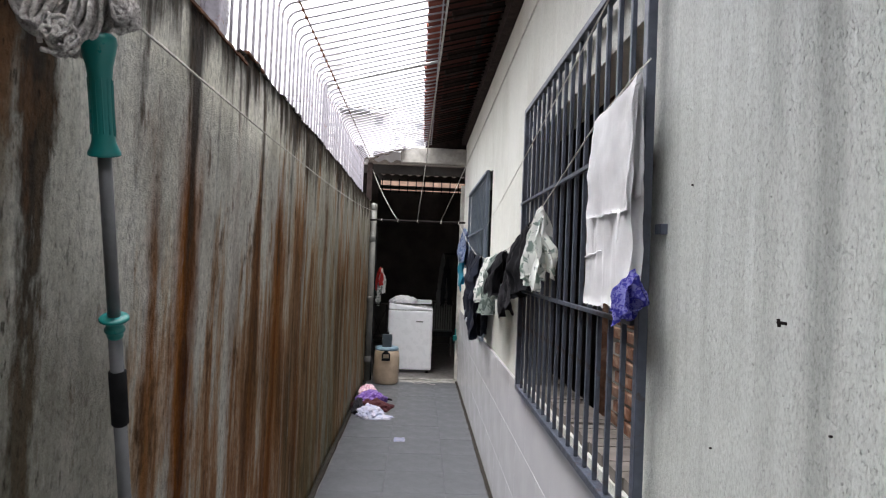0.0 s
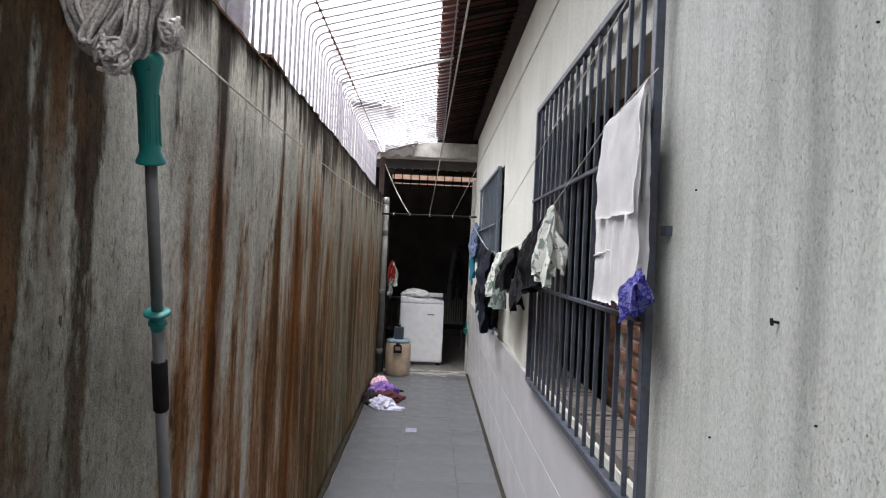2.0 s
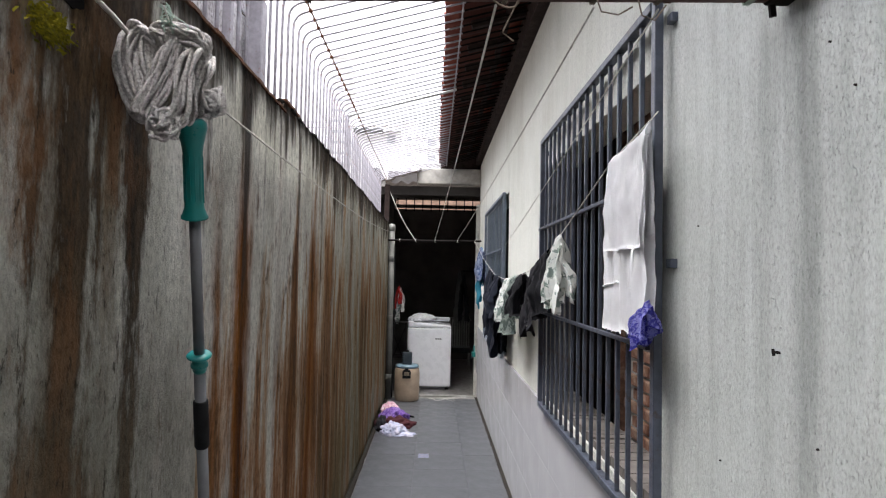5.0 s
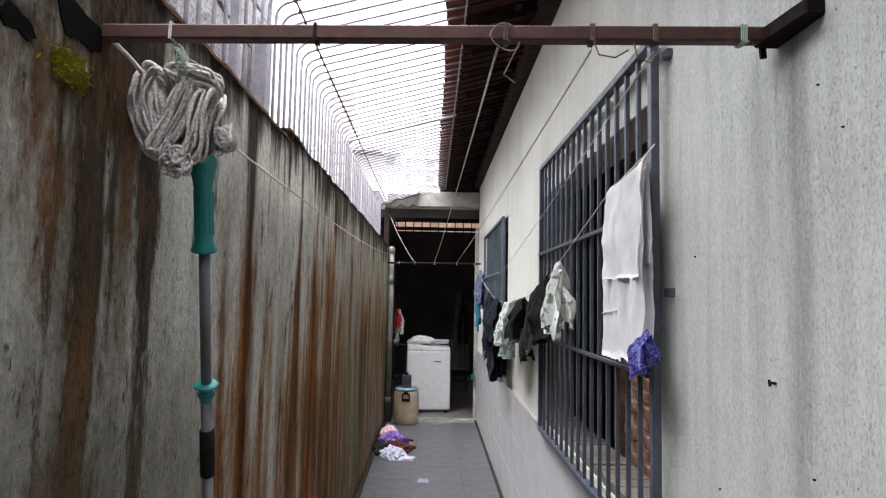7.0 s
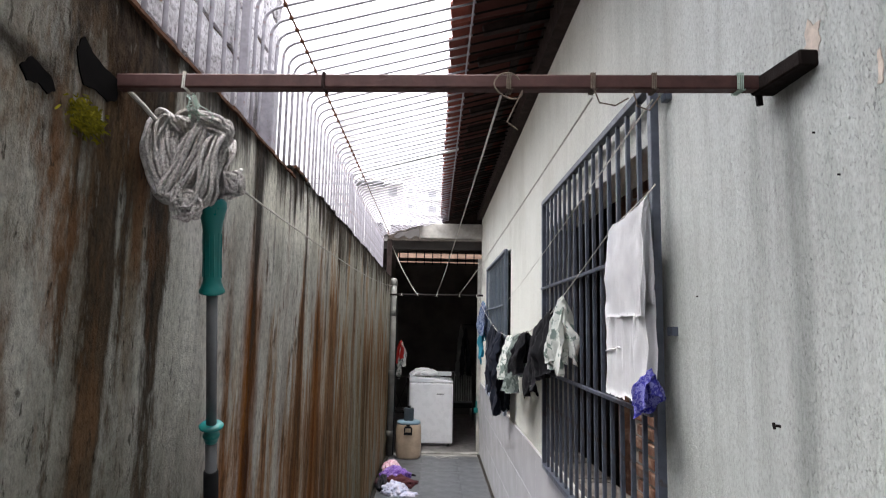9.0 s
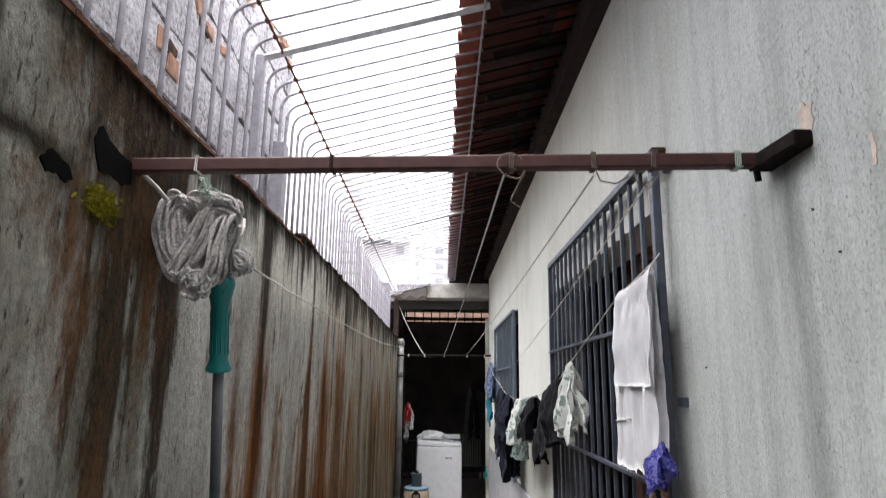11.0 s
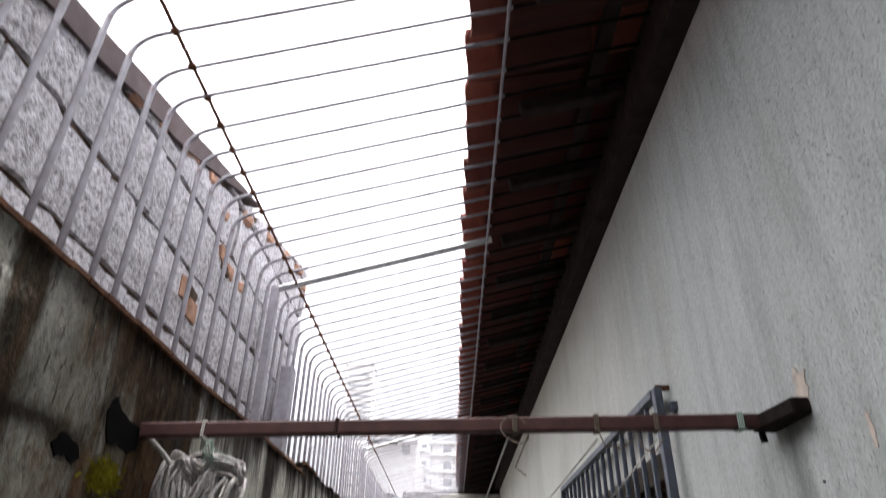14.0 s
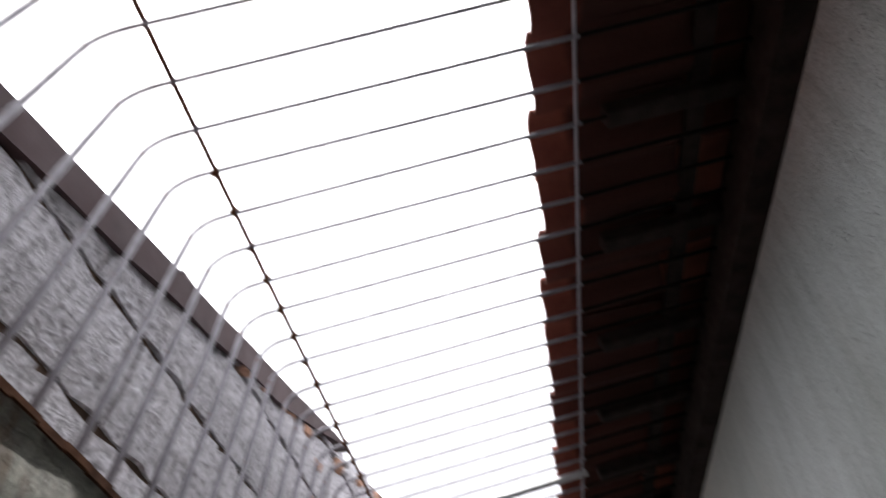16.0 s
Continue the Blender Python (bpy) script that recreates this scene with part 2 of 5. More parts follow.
col = s.mix(s.math("MULTIPLY", grime, s.ramp(s.mix(0.5, patchy, thin), [(0.38, 0.9), (0.60, 0.35)])), col, (0.17, 0.155, 0.110))
chips = s.ramp(s.noise(11, (1, 1.5, 0.5), detail=7, rough=0.7, offset=(0, 6, 3)), [(0.64, 0.0), (0.70, 0.65)])
col = s.mix(chips, col, (0.56, 0.55, 0.50))
dash = s.ramp(s.noise(30, (1, 1.7, 0.55), detail=6, rough=0.7, offset=(0, 0, 3)), [(0.59, 0.0), (0.65, 0.85)])
col = s.mix(s.math("MULTIPLY", dash, s.ramp(flat, [(1.15 / 8, 0.95), (1.45 / 8, 0.3), (1.0, 0.2)])), col, (0.045, 0.036, 0.026))
col = s.mix(1.0, col, s.ramp(s.noise(48, (1, 1.1, 0.75), detail=7, rough=0.74), [(0.34, 0.62), (0.46, 0.97), (0.66, 1.22)]), "MULTIPLY")
s.colour(col)
s.b.inputs["Specular IOR Level"].default_value = 0.04
s.rough(s.ramp(soot_f, [(0, 0.85), (1, 0.5)]))
hgt = s.mix(0.5, s.noise(95, (1, 1, 0.6), detail=5, rough=0.7), s.noise(9, (1, 1, 0.6), detail=9, rough=0.75))
s.bump(hgt, 1.0, 0.022)
M_LEFT = s.m

# Scratched pale render of the house, greener and coarser at the near end.
s = Net("scratched_render", 0.9)
s.b.inputs["Specular IOR Level"].default_value = 0.12
yh, zh = s.axis(1), s.axis(2)
mottle = s.noise(2.0, (1, 1, 0.5), detail=8, rough=0.65)
base = s.ramp(mottle, [(0.32, (0.488, 0.515, 0.495)), (0.5, (0.568, 0.593, 0.573)), (0.68, (0.638, 0.66, 0.642))])
cream = s.ramp(mottle, [(0.32, (0.58, 0.585, 0.525)), (0.5, (0.66, 0.665, 0.605)), (0.68, (0.71, 0.715, 0.66))])
far = s.ramp(s.math("DIVIDE", s.math("ADD", yh, s.math("MULTIPLY", mottle, 0.5)), 8.0), [(1.5 / 8, 0.0), (2.6 / 8, 1.0)])
base = s.mix(far, base, cream)
comb = s.noise(9, (1, 2.2, 0.16), detail=8, rough=0.7)
coarse = s.ramp(s.math("DIVIDE", yh, 8.0), [(0.9 / 8, 1.0), (1.9 / 8, 0.45), (4.0 / 8, 0.1)])
base = s.mix(s.math("MULTIPLY", s.ramp(comb, [(0.46, 0.0), (0.62, 0.36)]), coarse), base, (0.32, 0.34, 0.32))
base = s.mix(s.ramp(s.noise(5, (1, 2.6, 0.2), detail=6, rough=0.6, offset=(0, 8, 3)), [(0.56, 0.0), (0.70, 0.25)]), base, (0.72, 0.735, 0.71))
warm = s.ramp(s.noise(1.2, (1, 1.4, 0.4), detail=5, offset=(2, 3, 0)), [(0.55, 0), (0.75, 0.3)])
base = s.mix(warm, base, (0.43, 0.39, 0.32))
runs = s.ramp(s.math("DIVIDE", s.math("ADD", yh, s.math("MULTIPLY", s.math("SUBTRACT", s.noise(6, (1, 3, 0.6), detail=8, rough=0.65), 0.5), 0.10)), 8.0), streaks([(0.93, 0.055, 0.75), (1.06, 0.04, 0.35), (0.70, 0.05, 0.25), (3.42, 0.06, 0.4)]))
runz = s.ramp(s.math("DIVIDE", zh, 3.4), [(0.25, 0.35), (0.42, 0.6), (0.54, 0.75), (0.635, 1.0), (0.655, 0.15), (1.0, 0.05)])
base = s.mix(s.math("MULTIPLY", runs, runz), base, (0.13, 0.135, 0.12))
groove = s.noise(260, (1, 1.15, 0.55), detail=6, rough=0.7)
pit = s.ramp(groove, [(0.30, 1.0), (0.40, 0.0)])
base = s.mix(s.math("MULTIPLY", s.math("MULTIPLY", pit, coarse), s.ramp(s.noise(5, (1, 1.6, 0.5), detail=5), [(0.36, 0.35), (0.60, 1.0)])), base, (0.29, 0.295, 0.275))
gouge = s.ramp(s.noise(58, (1, 1.5, 0.5), detail=6, rough=0.66, offset=(0, 4, 4)), [(0.205, 1.0), (0.235, 0.0)])
base = s.mix(s.math("MULTIPLY", gouge, coarse), base, (0.05, 0.048, 0.042))
grit = s.ramp(s.noise(140, (1, 1.3, 0.7), detail=4, rough=0.7), [(0.35, 0.82), (0.5, 1.0), (0.65, 1.10)])
base = s.mix(1.0, base, grit, "MULTIPLY")
s.colour(base)
h = s.mix(0.35, s.ramp(groove, [(0.30, 0.0), (0.42, 0.85), (0.8, 1.0)]), s.noise(80, (1, 1.3, 0.38), detail=6, rough=0.72))
s.bump(h, 1.0, 0.010)
M_RENDER = s.m

# Grey floor tiles, worn and slightly shiny.
s = Net("floor_tile", 0.4)
t0 = s.ramp(s.noise(3.5, detail=9, rough=0.7), [(0.34, (0.048, 0.051, 0.058)), (0.66, (0.098, 0.102, 0.112))])
t0 = s.mix(s.math("MULTIPLY", s.random(), 0.25), t0, (0.11, 0.115, 0.125))
t0 = s.mix(s.ramp(s.noise(14, (2, 0.7, 1), detail=8, rough=0.75, offset=(7, 0, 0)), [(0.64, 0), (0.74, 0.5)]), t0, (0.42, 0.42, 0.41))
s.colour(t0)
s.rough(s.ramp(s.noise(6, detail=6), [(0.3, 0.28), (0.7, 0.55)]))
s.bump(s.noise(45, detail=6), 0.15, 0.004)
M_FLOOR = s.m

# Glossy pale wall tiles.
s = Net("wall_tile", 0.22)
t0 = s.ramp(s.noise(1.5, (1, 1, 0.6), detail=4), [(0.3, (0.50, 0.50, 0.52)), (0.7, (0.55, 0.55, 0.57))])
t0 = s.mix(s.math("MULTIPLY", s.random(), 0.2), t0, (0.47, 0.47, 0.49))
t0 = s.mix(s.ramp(s.noise(6, (1, 2, 0.3), detail=8, rough=0.7), [(0.58, 0), (0.75, 0.15)]), t0, (0.40, 0.39, 0.38))
s.colour(t0)
s.rough(s.ramp(s.noise(5), [(0.3, 0.17), (0.7, 0.26)]))
M_DADO = s.m

# Pebble-dashed concrete blocks.
s = Net("pebbled_block", 0.95)
g = s.noise(62, detail=4, rough=0.65)
t0 = s.ramp(g, [(0.34, (0.20, 0.185, 0.19)), (0.46, (0.47, 0.455, 0.48)), (0.62, (0.70, 0.685, 0.72))])
t0 = s.mix(s.ramp(s.noise(4, detail=7), [(0.5, 0), (0.75, 0.4)]), t0, (0.27, 0.25, 0.24))
t0 = s.mix(s.math("MULTIPLY", s.random(), 0.25), t0, (0.34, 0.33, 0.34))
s.colour(t0)
s.bump(g, 0.9, 0.012)
M_BLOCK = s.m

M_MORTAR = paint("crumbled_mortar", (0.12, 0.080, 0.060), 0.95, spread=0.6, scale=30, grain=0.8)
M_MOSSY = paint("mossy_coping", (0.034, 0.030, 0.025), 0.95, spread=0.6, scale=22, grain=0.8)
M_CEMENT = paint("rough_cement", (0.33, 0.32, 0.30), 0.92, spread=0.4, scale=9, grain=0.6)
M_BROKEN = paint("broken_clay_block", (0.46, 0.27, 0.19), 0.9, spread=0.4, scale=20, grain=0.6)
M_GRILLE = paint("slate_blue_enamel", (0.066, 0.077, 0.106), 0.38, spread=0.35, scale=24, grain=0.1, rust=0.15, rust_c=(0.05, 0.035, 0.03))
M_SHUTTER = paint("faded_blue_enamel", (0.16, 0.19, 0.235), 0.45, spread=0.3, scale=10, grain=0.1)
M_CAGE = paint("grey_primer_on_steel", (0.31, 0.295, 0.33), 0.55, spread=0.3, scale=30, grain=0.2, rust=0.1)
M_PALESTEEL = paint("pale_galvanised_steel", (0.55, 0.55, 0.56), 0.5, spread=0.3, scale=24, grain=0.1)
M_DARKROD = paint("dark_rod", (0.012, 0.008, 0.007), 0.9, spread=0.5, scale=30, grain=0.3)
M_RUST = paint("rusty_steel", (0.12, 0.055, 0.032), 0.85, spread=0.6, scale=26, grain=0.5)
M_BROWN = paint("red_oxide_steel", (0.070, 0.031, 0.028), 0.6, spread=0.35, scale=22, grain=0.15, rust=0.2, rust_c=(0.06, 0.03, 0.025))
M_BROWN.node_tree.nodes["Principled BSDF"].inputs["Specular IOR Level"].default_value = 0.25
M_BLACKSTEEL = paint("sooty_steel", (0.013, 0.010, 0.010), 0.9, spread=0.5, scale=25, grain=0.3)
# Near black for flat plates that paint the shade inside wall recesses.
s = Net("recess_black", 1.0)
s.b.inputs["Specular IOR Level"].default_value = 0.05
s.colour(s.ramp(s.noise(30), [(0.3, (0.0012, 0.001, 0.001)), (0.7, (0.004, 0.003, 0.0028))]))
M_RECESS = s.m
M_BURNT = paint("burnt_brown_steel", (0.035, 0.020, 0.019), 0.8, spread=0.4, scale=25, grain=0.3)
M_WOOD = paint("dark_rafter_wood", (0.034, 0.024, 0.022), 0.85, spread=0.5, scale=14, grain=0.4)
M_FASCIA = paint("brown_fascia", (0.080, 0.048, 0.050), 0.7, spread=0.25, scale=8, grain=0.2)
M_ROPE = paint("old_nylon_cord", (0.58, 0.56, 0.51), 0.8, spread=0.35, scale=60, grain=0.3)
M_TWINE = paint("brown_twine", (0.15, 0.118, 0.095), 0.85, spread=0.4, scale=60, grain=0.3)
M_CORD = paint("green_string", (0.40, 0.50, 0.43), 0.8, spread=0.3, scale=60)
M_PVC = paint("dirty_pvc", (0.17, 0.17, 0.155), 0.5, spread=0.45, scale=7, grain=0.1)
M_WHITE = paint("white_enamel", (0.90, 0.91, 0.93), 0.28, spread=0.03, scale=6, grain=0)
M_GREYPL = paint("grey_plastic", (0.10, 0.105, 0.11), 0.45, spread=0.2)
M_BEIGE = paint("beige_plastic", (0.46, 0.36, 0.26), 0.45, spread=0.25, scale=8)
M_BLUEPL = paint("blue_plastic", (0.16, 0.25, 0.31), 0.4, spread=0.25)
M_DARKPL = paint("dark_green_grey_plastic", (0.035, 0.05, 0.06), 0.35, spread=0.25)
M_TEAL = paint("teal_plastic", (0.002, 0.162, 0.152), 0.36, spread=0.12, scale=12, grain=0.05)
M_POLE = paint("grey_coated_pole", (0.120, 0.123, 0.129), 0.38, spread=0.2, scale=20, metal=0.3)
M_GRIP = paint("black_foam", (0.012, 0.012, 0.013), 0.8, spread=0.3)
# Laundry plaster, darkened in its colour to carry the room's dimness.
M_DARKROOM = paint("dim_laundry_plaster", (0.075, 0.07, 0.067), 0.9, spread=0.4, scale=3, grain=0.3)
M_LAUNDRYFLOOR = paint("worn_laundry_floor", (0.15, 0.14, 0.135), 0.5, spread=0.4, scale=6, grain=0.2)
# Base colour held low to stand in for the room's lack of light.
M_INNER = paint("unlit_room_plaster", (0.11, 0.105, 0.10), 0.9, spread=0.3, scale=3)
M_BEAM = paint("stained_concrete_beam", (0.50, 0.48, 0.44), 0.9, spread=0.5, scale=4, grain=0.4)
M_FIBRE = paint("fibre_cement", (0.20, 0.18, 0.165), 0.9, spread=0.45, scale=6, grain=0.3)
M_FACADE = paint("pale_facade", (0.8, 0.8, 0.8), 0.85, spread=0.12, scale=0.4, grain=0)
# Glass colour lifted to put the haze of distance into it.
M_FARGLASS = paint("far_window_glass", (0.36, 0.37, 0.39), 0.2, spread=0.2, scale=0.4, grain=0)
M_GROUND = paint("dusty_ground", (0.16, 0.15, 0.14), 0.95, spread=0.3, scale=0.3, grain=0.2)
M_PINKISH = paint("pinkish_plaster", (0.60, 0.52, 0.45), 0.95, spread=0.35, scale=40, grain=0.5)

s = Net("mop_cotton", 0.95)
s.colour(s.mix(s.math("MULTIPLY", s.island(), 0.7), s.ramp(s.noise(170, detail=6, rough=0.7), [(0.36, (0.30, 0.27, 0.26)), (0.5, (0.66, 0.62, 0.595)), (0.62, (0.84, 0.81, 0.785))]), (0.50, 0.46, 0.44)))
s.bump(s.noise(330, detail=4, rough=0.7), 1.0, 0.006)
M_MOP = s.m

s = Net("clay_roof_tile", 0.9)
s.b.inputs["Specular IOR Level"].default_value = 0.2
t0 = s.ramp(s.noise(9, detail=8), [(0.3, (0.19, 0.050, 0.036)), (0.7, (0.34, 0.100, 0.066))])
t0 = s.mix(s.ramp(s.random(), [(0.0, 0.1), (0.5, 0.45), (1.0, 0.75)]), t0, (0.055, 0.022, 0.020))
# Colour darkened inward of the rod to carry the eave's shade.
darkening = s.ramp(s.math("ADD", s.axis(0), s.math("MULTIPLY", s.noise(14, detail=5), 0.05)), [(0.115, 0.0), (0.150, 0.88)])
t0 = s.mix(darkening, t0, (0.040, 0.016, 0.014))
s.colour(t0)
s.bump(s.noise(70, detail=5), 0.3, 0.005)
M_CLAY = s.m

# Darker copy of the tile clay for inner rows, eave shade in its colour.
s = Net("shaded_clay_tile", 0.9)
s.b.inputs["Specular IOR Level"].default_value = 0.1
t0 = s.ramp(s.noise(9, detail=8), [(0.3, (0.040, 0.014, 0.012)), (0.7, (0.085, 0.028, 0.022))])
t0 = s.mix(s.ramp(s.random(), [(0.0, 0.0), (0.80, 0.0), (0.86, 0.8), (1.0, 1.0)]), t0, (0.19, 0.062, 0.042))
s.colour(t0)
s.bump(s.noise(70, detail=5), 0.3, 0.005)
M_CLAY_SHADED = s.m

s = Net("raw_brick", 0.9)
t0 = s.ramp(s.noise(16, detail=8), [(0.36, (0.10, 0.045, 0.028)), (0.5, (0.21, 0.095, 0.055)), (0.64, (0.36, 0.24, 0.17))])
t0 = s.mix(s.math("MULTIPLY", s.random(), 0.6), t0, (0.14, 0.085, 0.06))
s.colour(t0)
s.bump(s.noise(80, detail=5), 0.5, 0.006)
M_BRICK = s.m

s = Net("moss_blades", 0.8)
s.colour(s.mix(s.island(), (0.13, 0.125, 0.007), (0.36, 0.31, 0.012)))
M_MOSS = s.m

F_WHITE = fabric("white_cotton", (0.93, 0.93, 0.945))
F_LACE = fabric("purple_lace", (0.075, 0.072, 0.42), (0.27, 0.27, 0.62), scale=26)
F_PRINT = fabric("white_cotton_with_green_print", (0.84, 0.86, 0.83), (0.26, 0.33, 0.30), scale=5, cut=0.525)
F_BLACK = fabric("black_cotton", (0.014, 0.014, 0.018))
F_CHAR = fabric("charcoal_jersey", (0.026, 0.025, 0.031))
F_NAVY = fabric("navy_twill", (0.016, 0.02, 0.035))
F_LEAF = fabric("grey_green_print", (0.30, 0.35, 0.32), (0.10, 0.13, 0.12), scale=7)
F_BLUE = fabric("washed_blue_cotton", (0.09, 0.14, 0.27), (0.25, 0.30, 0.42), scale=7)
F_CYAN = fabric("cyan_cotton", (0.035, 0.27, 0.38))
F_RED = fabric("red_cotton", (0.55, 0.045, 0.04))
F_PURPLE = fabric("purple_print", (0.10, 0.035, 0.25), (0.26, 0.17, 0.42), scale=14)
F_PINK = fabric("pink_floral", (0.62, 0.26, 0.36), (0.70, 0.60, 0.62), scale=22)
F_MAROON = fabric("maroon_cotton", (0.06, 0.014, 0.018))
F_LILAC = fabric("pale_lilac_cotton", (0.56, 0.54, 0.64), (0.40, 0.42, 0.55), scale=4)


# ---- mesh helpers ----
def mesh_of(name, bm, mat, smooth=False):
    me = bpy.data.meshes.new(name)
    bmesh.ops.recalc_face_normals(bm, faces=bm.faces)
    bm.to_mesh(me)
    bm.free()
    me.materials.append(mat)
    if smooth:
        me.shade_smooth()
    return me


def part(name, bm, mat, parent=None, label="", smooth=False):
    me = bm if isinstance(bm, bpy.types.Mesh) else mesh_of(name, bm, mat, smooth)
    ob = new(name, me)
    if parent:
        ob.parent = parent
    return tagged(ob, label)


def thing(name, label, category, at=(0, 0, 0), group="", kind=""):
    ob = new(name)
    ob.empty_display_size = 0.1
    ob.location = at
    return tagged(ob, label, category, group, kind)


def box(bm, lo, hi, bevel=0.0, seg=1):
    r = bmesh.ops.create_cube(bm, size=1)
    vs = r["verts"]
    for v in vs:
        v.co = Vector([lo[k] + (v.co[k] + 0.5) * (hi[k] - lo[k]) for k in range(3)])
    if bevel:
        es = list({e for v in vs for e in v.link_edges})
        bmesh.ops.bevel(bm, geom=es, offset=bevel, segments=seg, affect="EDGES", profile=0.6)
    return bm


def boxed(lo, hi, bevel=0.0, seg=1):
    return box(bmesh.new(), lo, hi, bevel, seg)


def tube(bm, pts, r, n=8, caps=True):
    """A round tube along points; r may be one radius or one for each point."""
    pts = [Vector(p) for p in pts]
    rs = [r] * len(pts) if isinstance(r, (int, float)) else list(r)
    rings = []
    side = None
    for i, p in enumerate(pts):
        d = (pts[min(i + 1, len(pts) - 1)] - pts[max(i - 1, 0)]).normalized()
        if side is None:
            side = d.cross(Vector((0, 0, 1)) if abs(d.z) < 0.9 else Vector((0, 1, 0))).normalized()
        side = (side - d * side.dot(d)).normalized()
        up = d.cross(side)
        rings.append([bm.verts.new(p + (side * math.cos(a) + up * math.sin(a)) * rs[i]) for a in (2 * math.pi * k / n for k in range(n))])
    for a, b in zip(rings, rings[1:]):
        for k in range(n):
            bm.faces.new((a[k], a[(k + 1) % n], b[(k + 1) % n], b[k]))
    if caps:
        bm.faces.new(rings[0][::-1])
        bm.faces.new(rings[-1])
    return bm


def lathe(bm, profile, n=24, at=(0, 0, 0), axis=None):
    """Turned about z: profile is (radius, height) pairs."""
    rings = [[bm.verts.new(Vector((r * math.cos(a), r * math.sin(a), h)) + Vector(at)) for a in (2 * math.pi * k / n for k in range(n))] for r, h in profile]
    for a, b in zip(rings, rings[1:]):
        for k in range(n):
            bm.faces.new((a[k], a[(k + 1) % n], b[(k + 1) % n], b[k]))
    bm.faces.new(rings[0][::-1])
    bm.faces.new(rings[-1])
    return bm


def grid(bm, nu, nv, f):
    vs = [[bm.verts.new(f(i / nu, j / nv)) for j in range(nv + 1)] for i in range(nu + 1)]
    for i in range(nu):
        for j in range(nv):
            bm.faces.new((vs[i][j], vs[i + 1][j], vs[i + 1][j + 1], vs[i][j + 1]))
    return bm


def sag(a, b, dip, n=14):
    a, b = Vector(a), Vector(b)
    return [a.lerp(b, k / n) - Vector((0, 0, dip * 4 * (k / n) * (1 - k / n))) for k in range(n + 1)]


def wob3(x, y, z, s=1.0):
    return noise.noise(Vector((x * s, y * s, z * s)))


def structure(ob, label, category):
    return tagged(ob, label, category, kind="structure")


XL, XR = -0.73, 0.545
Y0, Y1 = -4.0, 8.72

# ---- setting: ground, floor ----
bm = grid(bmesh.new(), 24, 24, lambda u, v: Vector((-600 + 1200 * u, -600 + 1200 * v, -0.06)))
structure(part("ground", bm, M_GROUND), "grey dusty ground around the houses", "ground")
floor = structure(part("floor", boxed((XL - 0.02, Y0, -0.05), (XR + 0.02, 8.62, -0.006)), M_CEMENT), "grey worn floor tiles of the passage", "floor")
bm = boxed((-0.95, 8.62, -0.05), (1.2, 12.7, 0.0))
structure(part("floor_laundry", bm, M_LAUNDRYFLOOR), "dark worn floor of the laundry area", "floor")
sill = boxed((-0.66, 8.60, -0.01), (XR - 0.02, 8.70, 0.012), 0.004)
structure(part("threshold", sill, M_CEMENT), "pale cement threshold before the laundry", "threshold")
# a narrow cement gutter along both walls
for nm, xa, xb in (("gutter_west", XL - 0.005, XL + 0.045), ("gutter_east", XR - 0.046, XR - 0.005)):
    bm = grid(bmesh.new(), 3, 160, lambda u, v: Vector((xa + (xb - xa) * u + 0.006 * wob3(1, v * 60, 3), Y0 + (8.6 - Y0) * v, 0.004 - 0.007 * math.sin(math.pi * u) + 0.006 * wob3(u * 2, v * 90, 1))))
    structure(part(nm, bm, M_MOSSY), "dirty mossy edge strip between floor and wall", "gutter")

# ---- setting: boundary wall ----
def lip(y):
    """Height of the boundary wall's uneven top."""
    step = 2.352 if y < 2.45 else 2.398
    return step + 0.010 * wob3(0.3, y, 0.5, 3.1) + 0.007 * wob3(1.7, y, 0.2, 11)


def face(u, v):
    y = Y0 + (9.0 - Y0) * u
    z = lip(y) * v
    x = XL + 0.004 * wob3(0, y, z, 1.3) + 0.0025 * wob3(4, y, z, 7) - (0.010 * max(0, (v - 0.97) / 0.03) * (0.6 + wob3(2, y, 1, 9)))
    return Vector((x, y, z))


bm = grid(bmesh.new(), 330, 44, face)
bmesh.ops.solidify(bm, geom=bm.faces[:], thickness=0.0)
grid(bm, 330, 3, lambda u, v: Vector((XL - 0.008 - 0.34 * v, Y0 + (9.0 - Y0) * u, lip(Y0 + (9.0 - Y0) * u) - 0.004 + 0.02 * v)))
box(bm, (-1.07, Y0, -0.05), (XL - 0.03, 9.0, 2.33))
structure(part("wall_west", bm, M_LEFT, smooth=True), "old grey boundary wall with rust and soot streaks", "wall")
# a proud patch of older plaster above a crack
bm = grid(bmesh.new(), 70, 14, lambda u, v: Vector((XL - 0.006 + (0.016 + 0.005 * wob3(3, u * 8, v * 3)) * (1 - u ** 5) * min(1, (1 - v) * 4), -1.6 + 2.40 * u, 2.125 + 0.022 * wob3(u * 11, 0, 2) + 0.010 * wob3(u * 40, 0, 5) + v * (2.33 - 2.125))))
ext = bmesh.ops.extrude_face_region(bm, geom=bm.faces[:])["geom"]
for g in ext:
    if isinstance(g, bmesh.types.BMVert):
        g.co.x = XL - 0.012
structure(part("plaster_patch", bm, M_LEFT, smooth=False), "thicker stained plaster band on the boundary wall", "plaster")
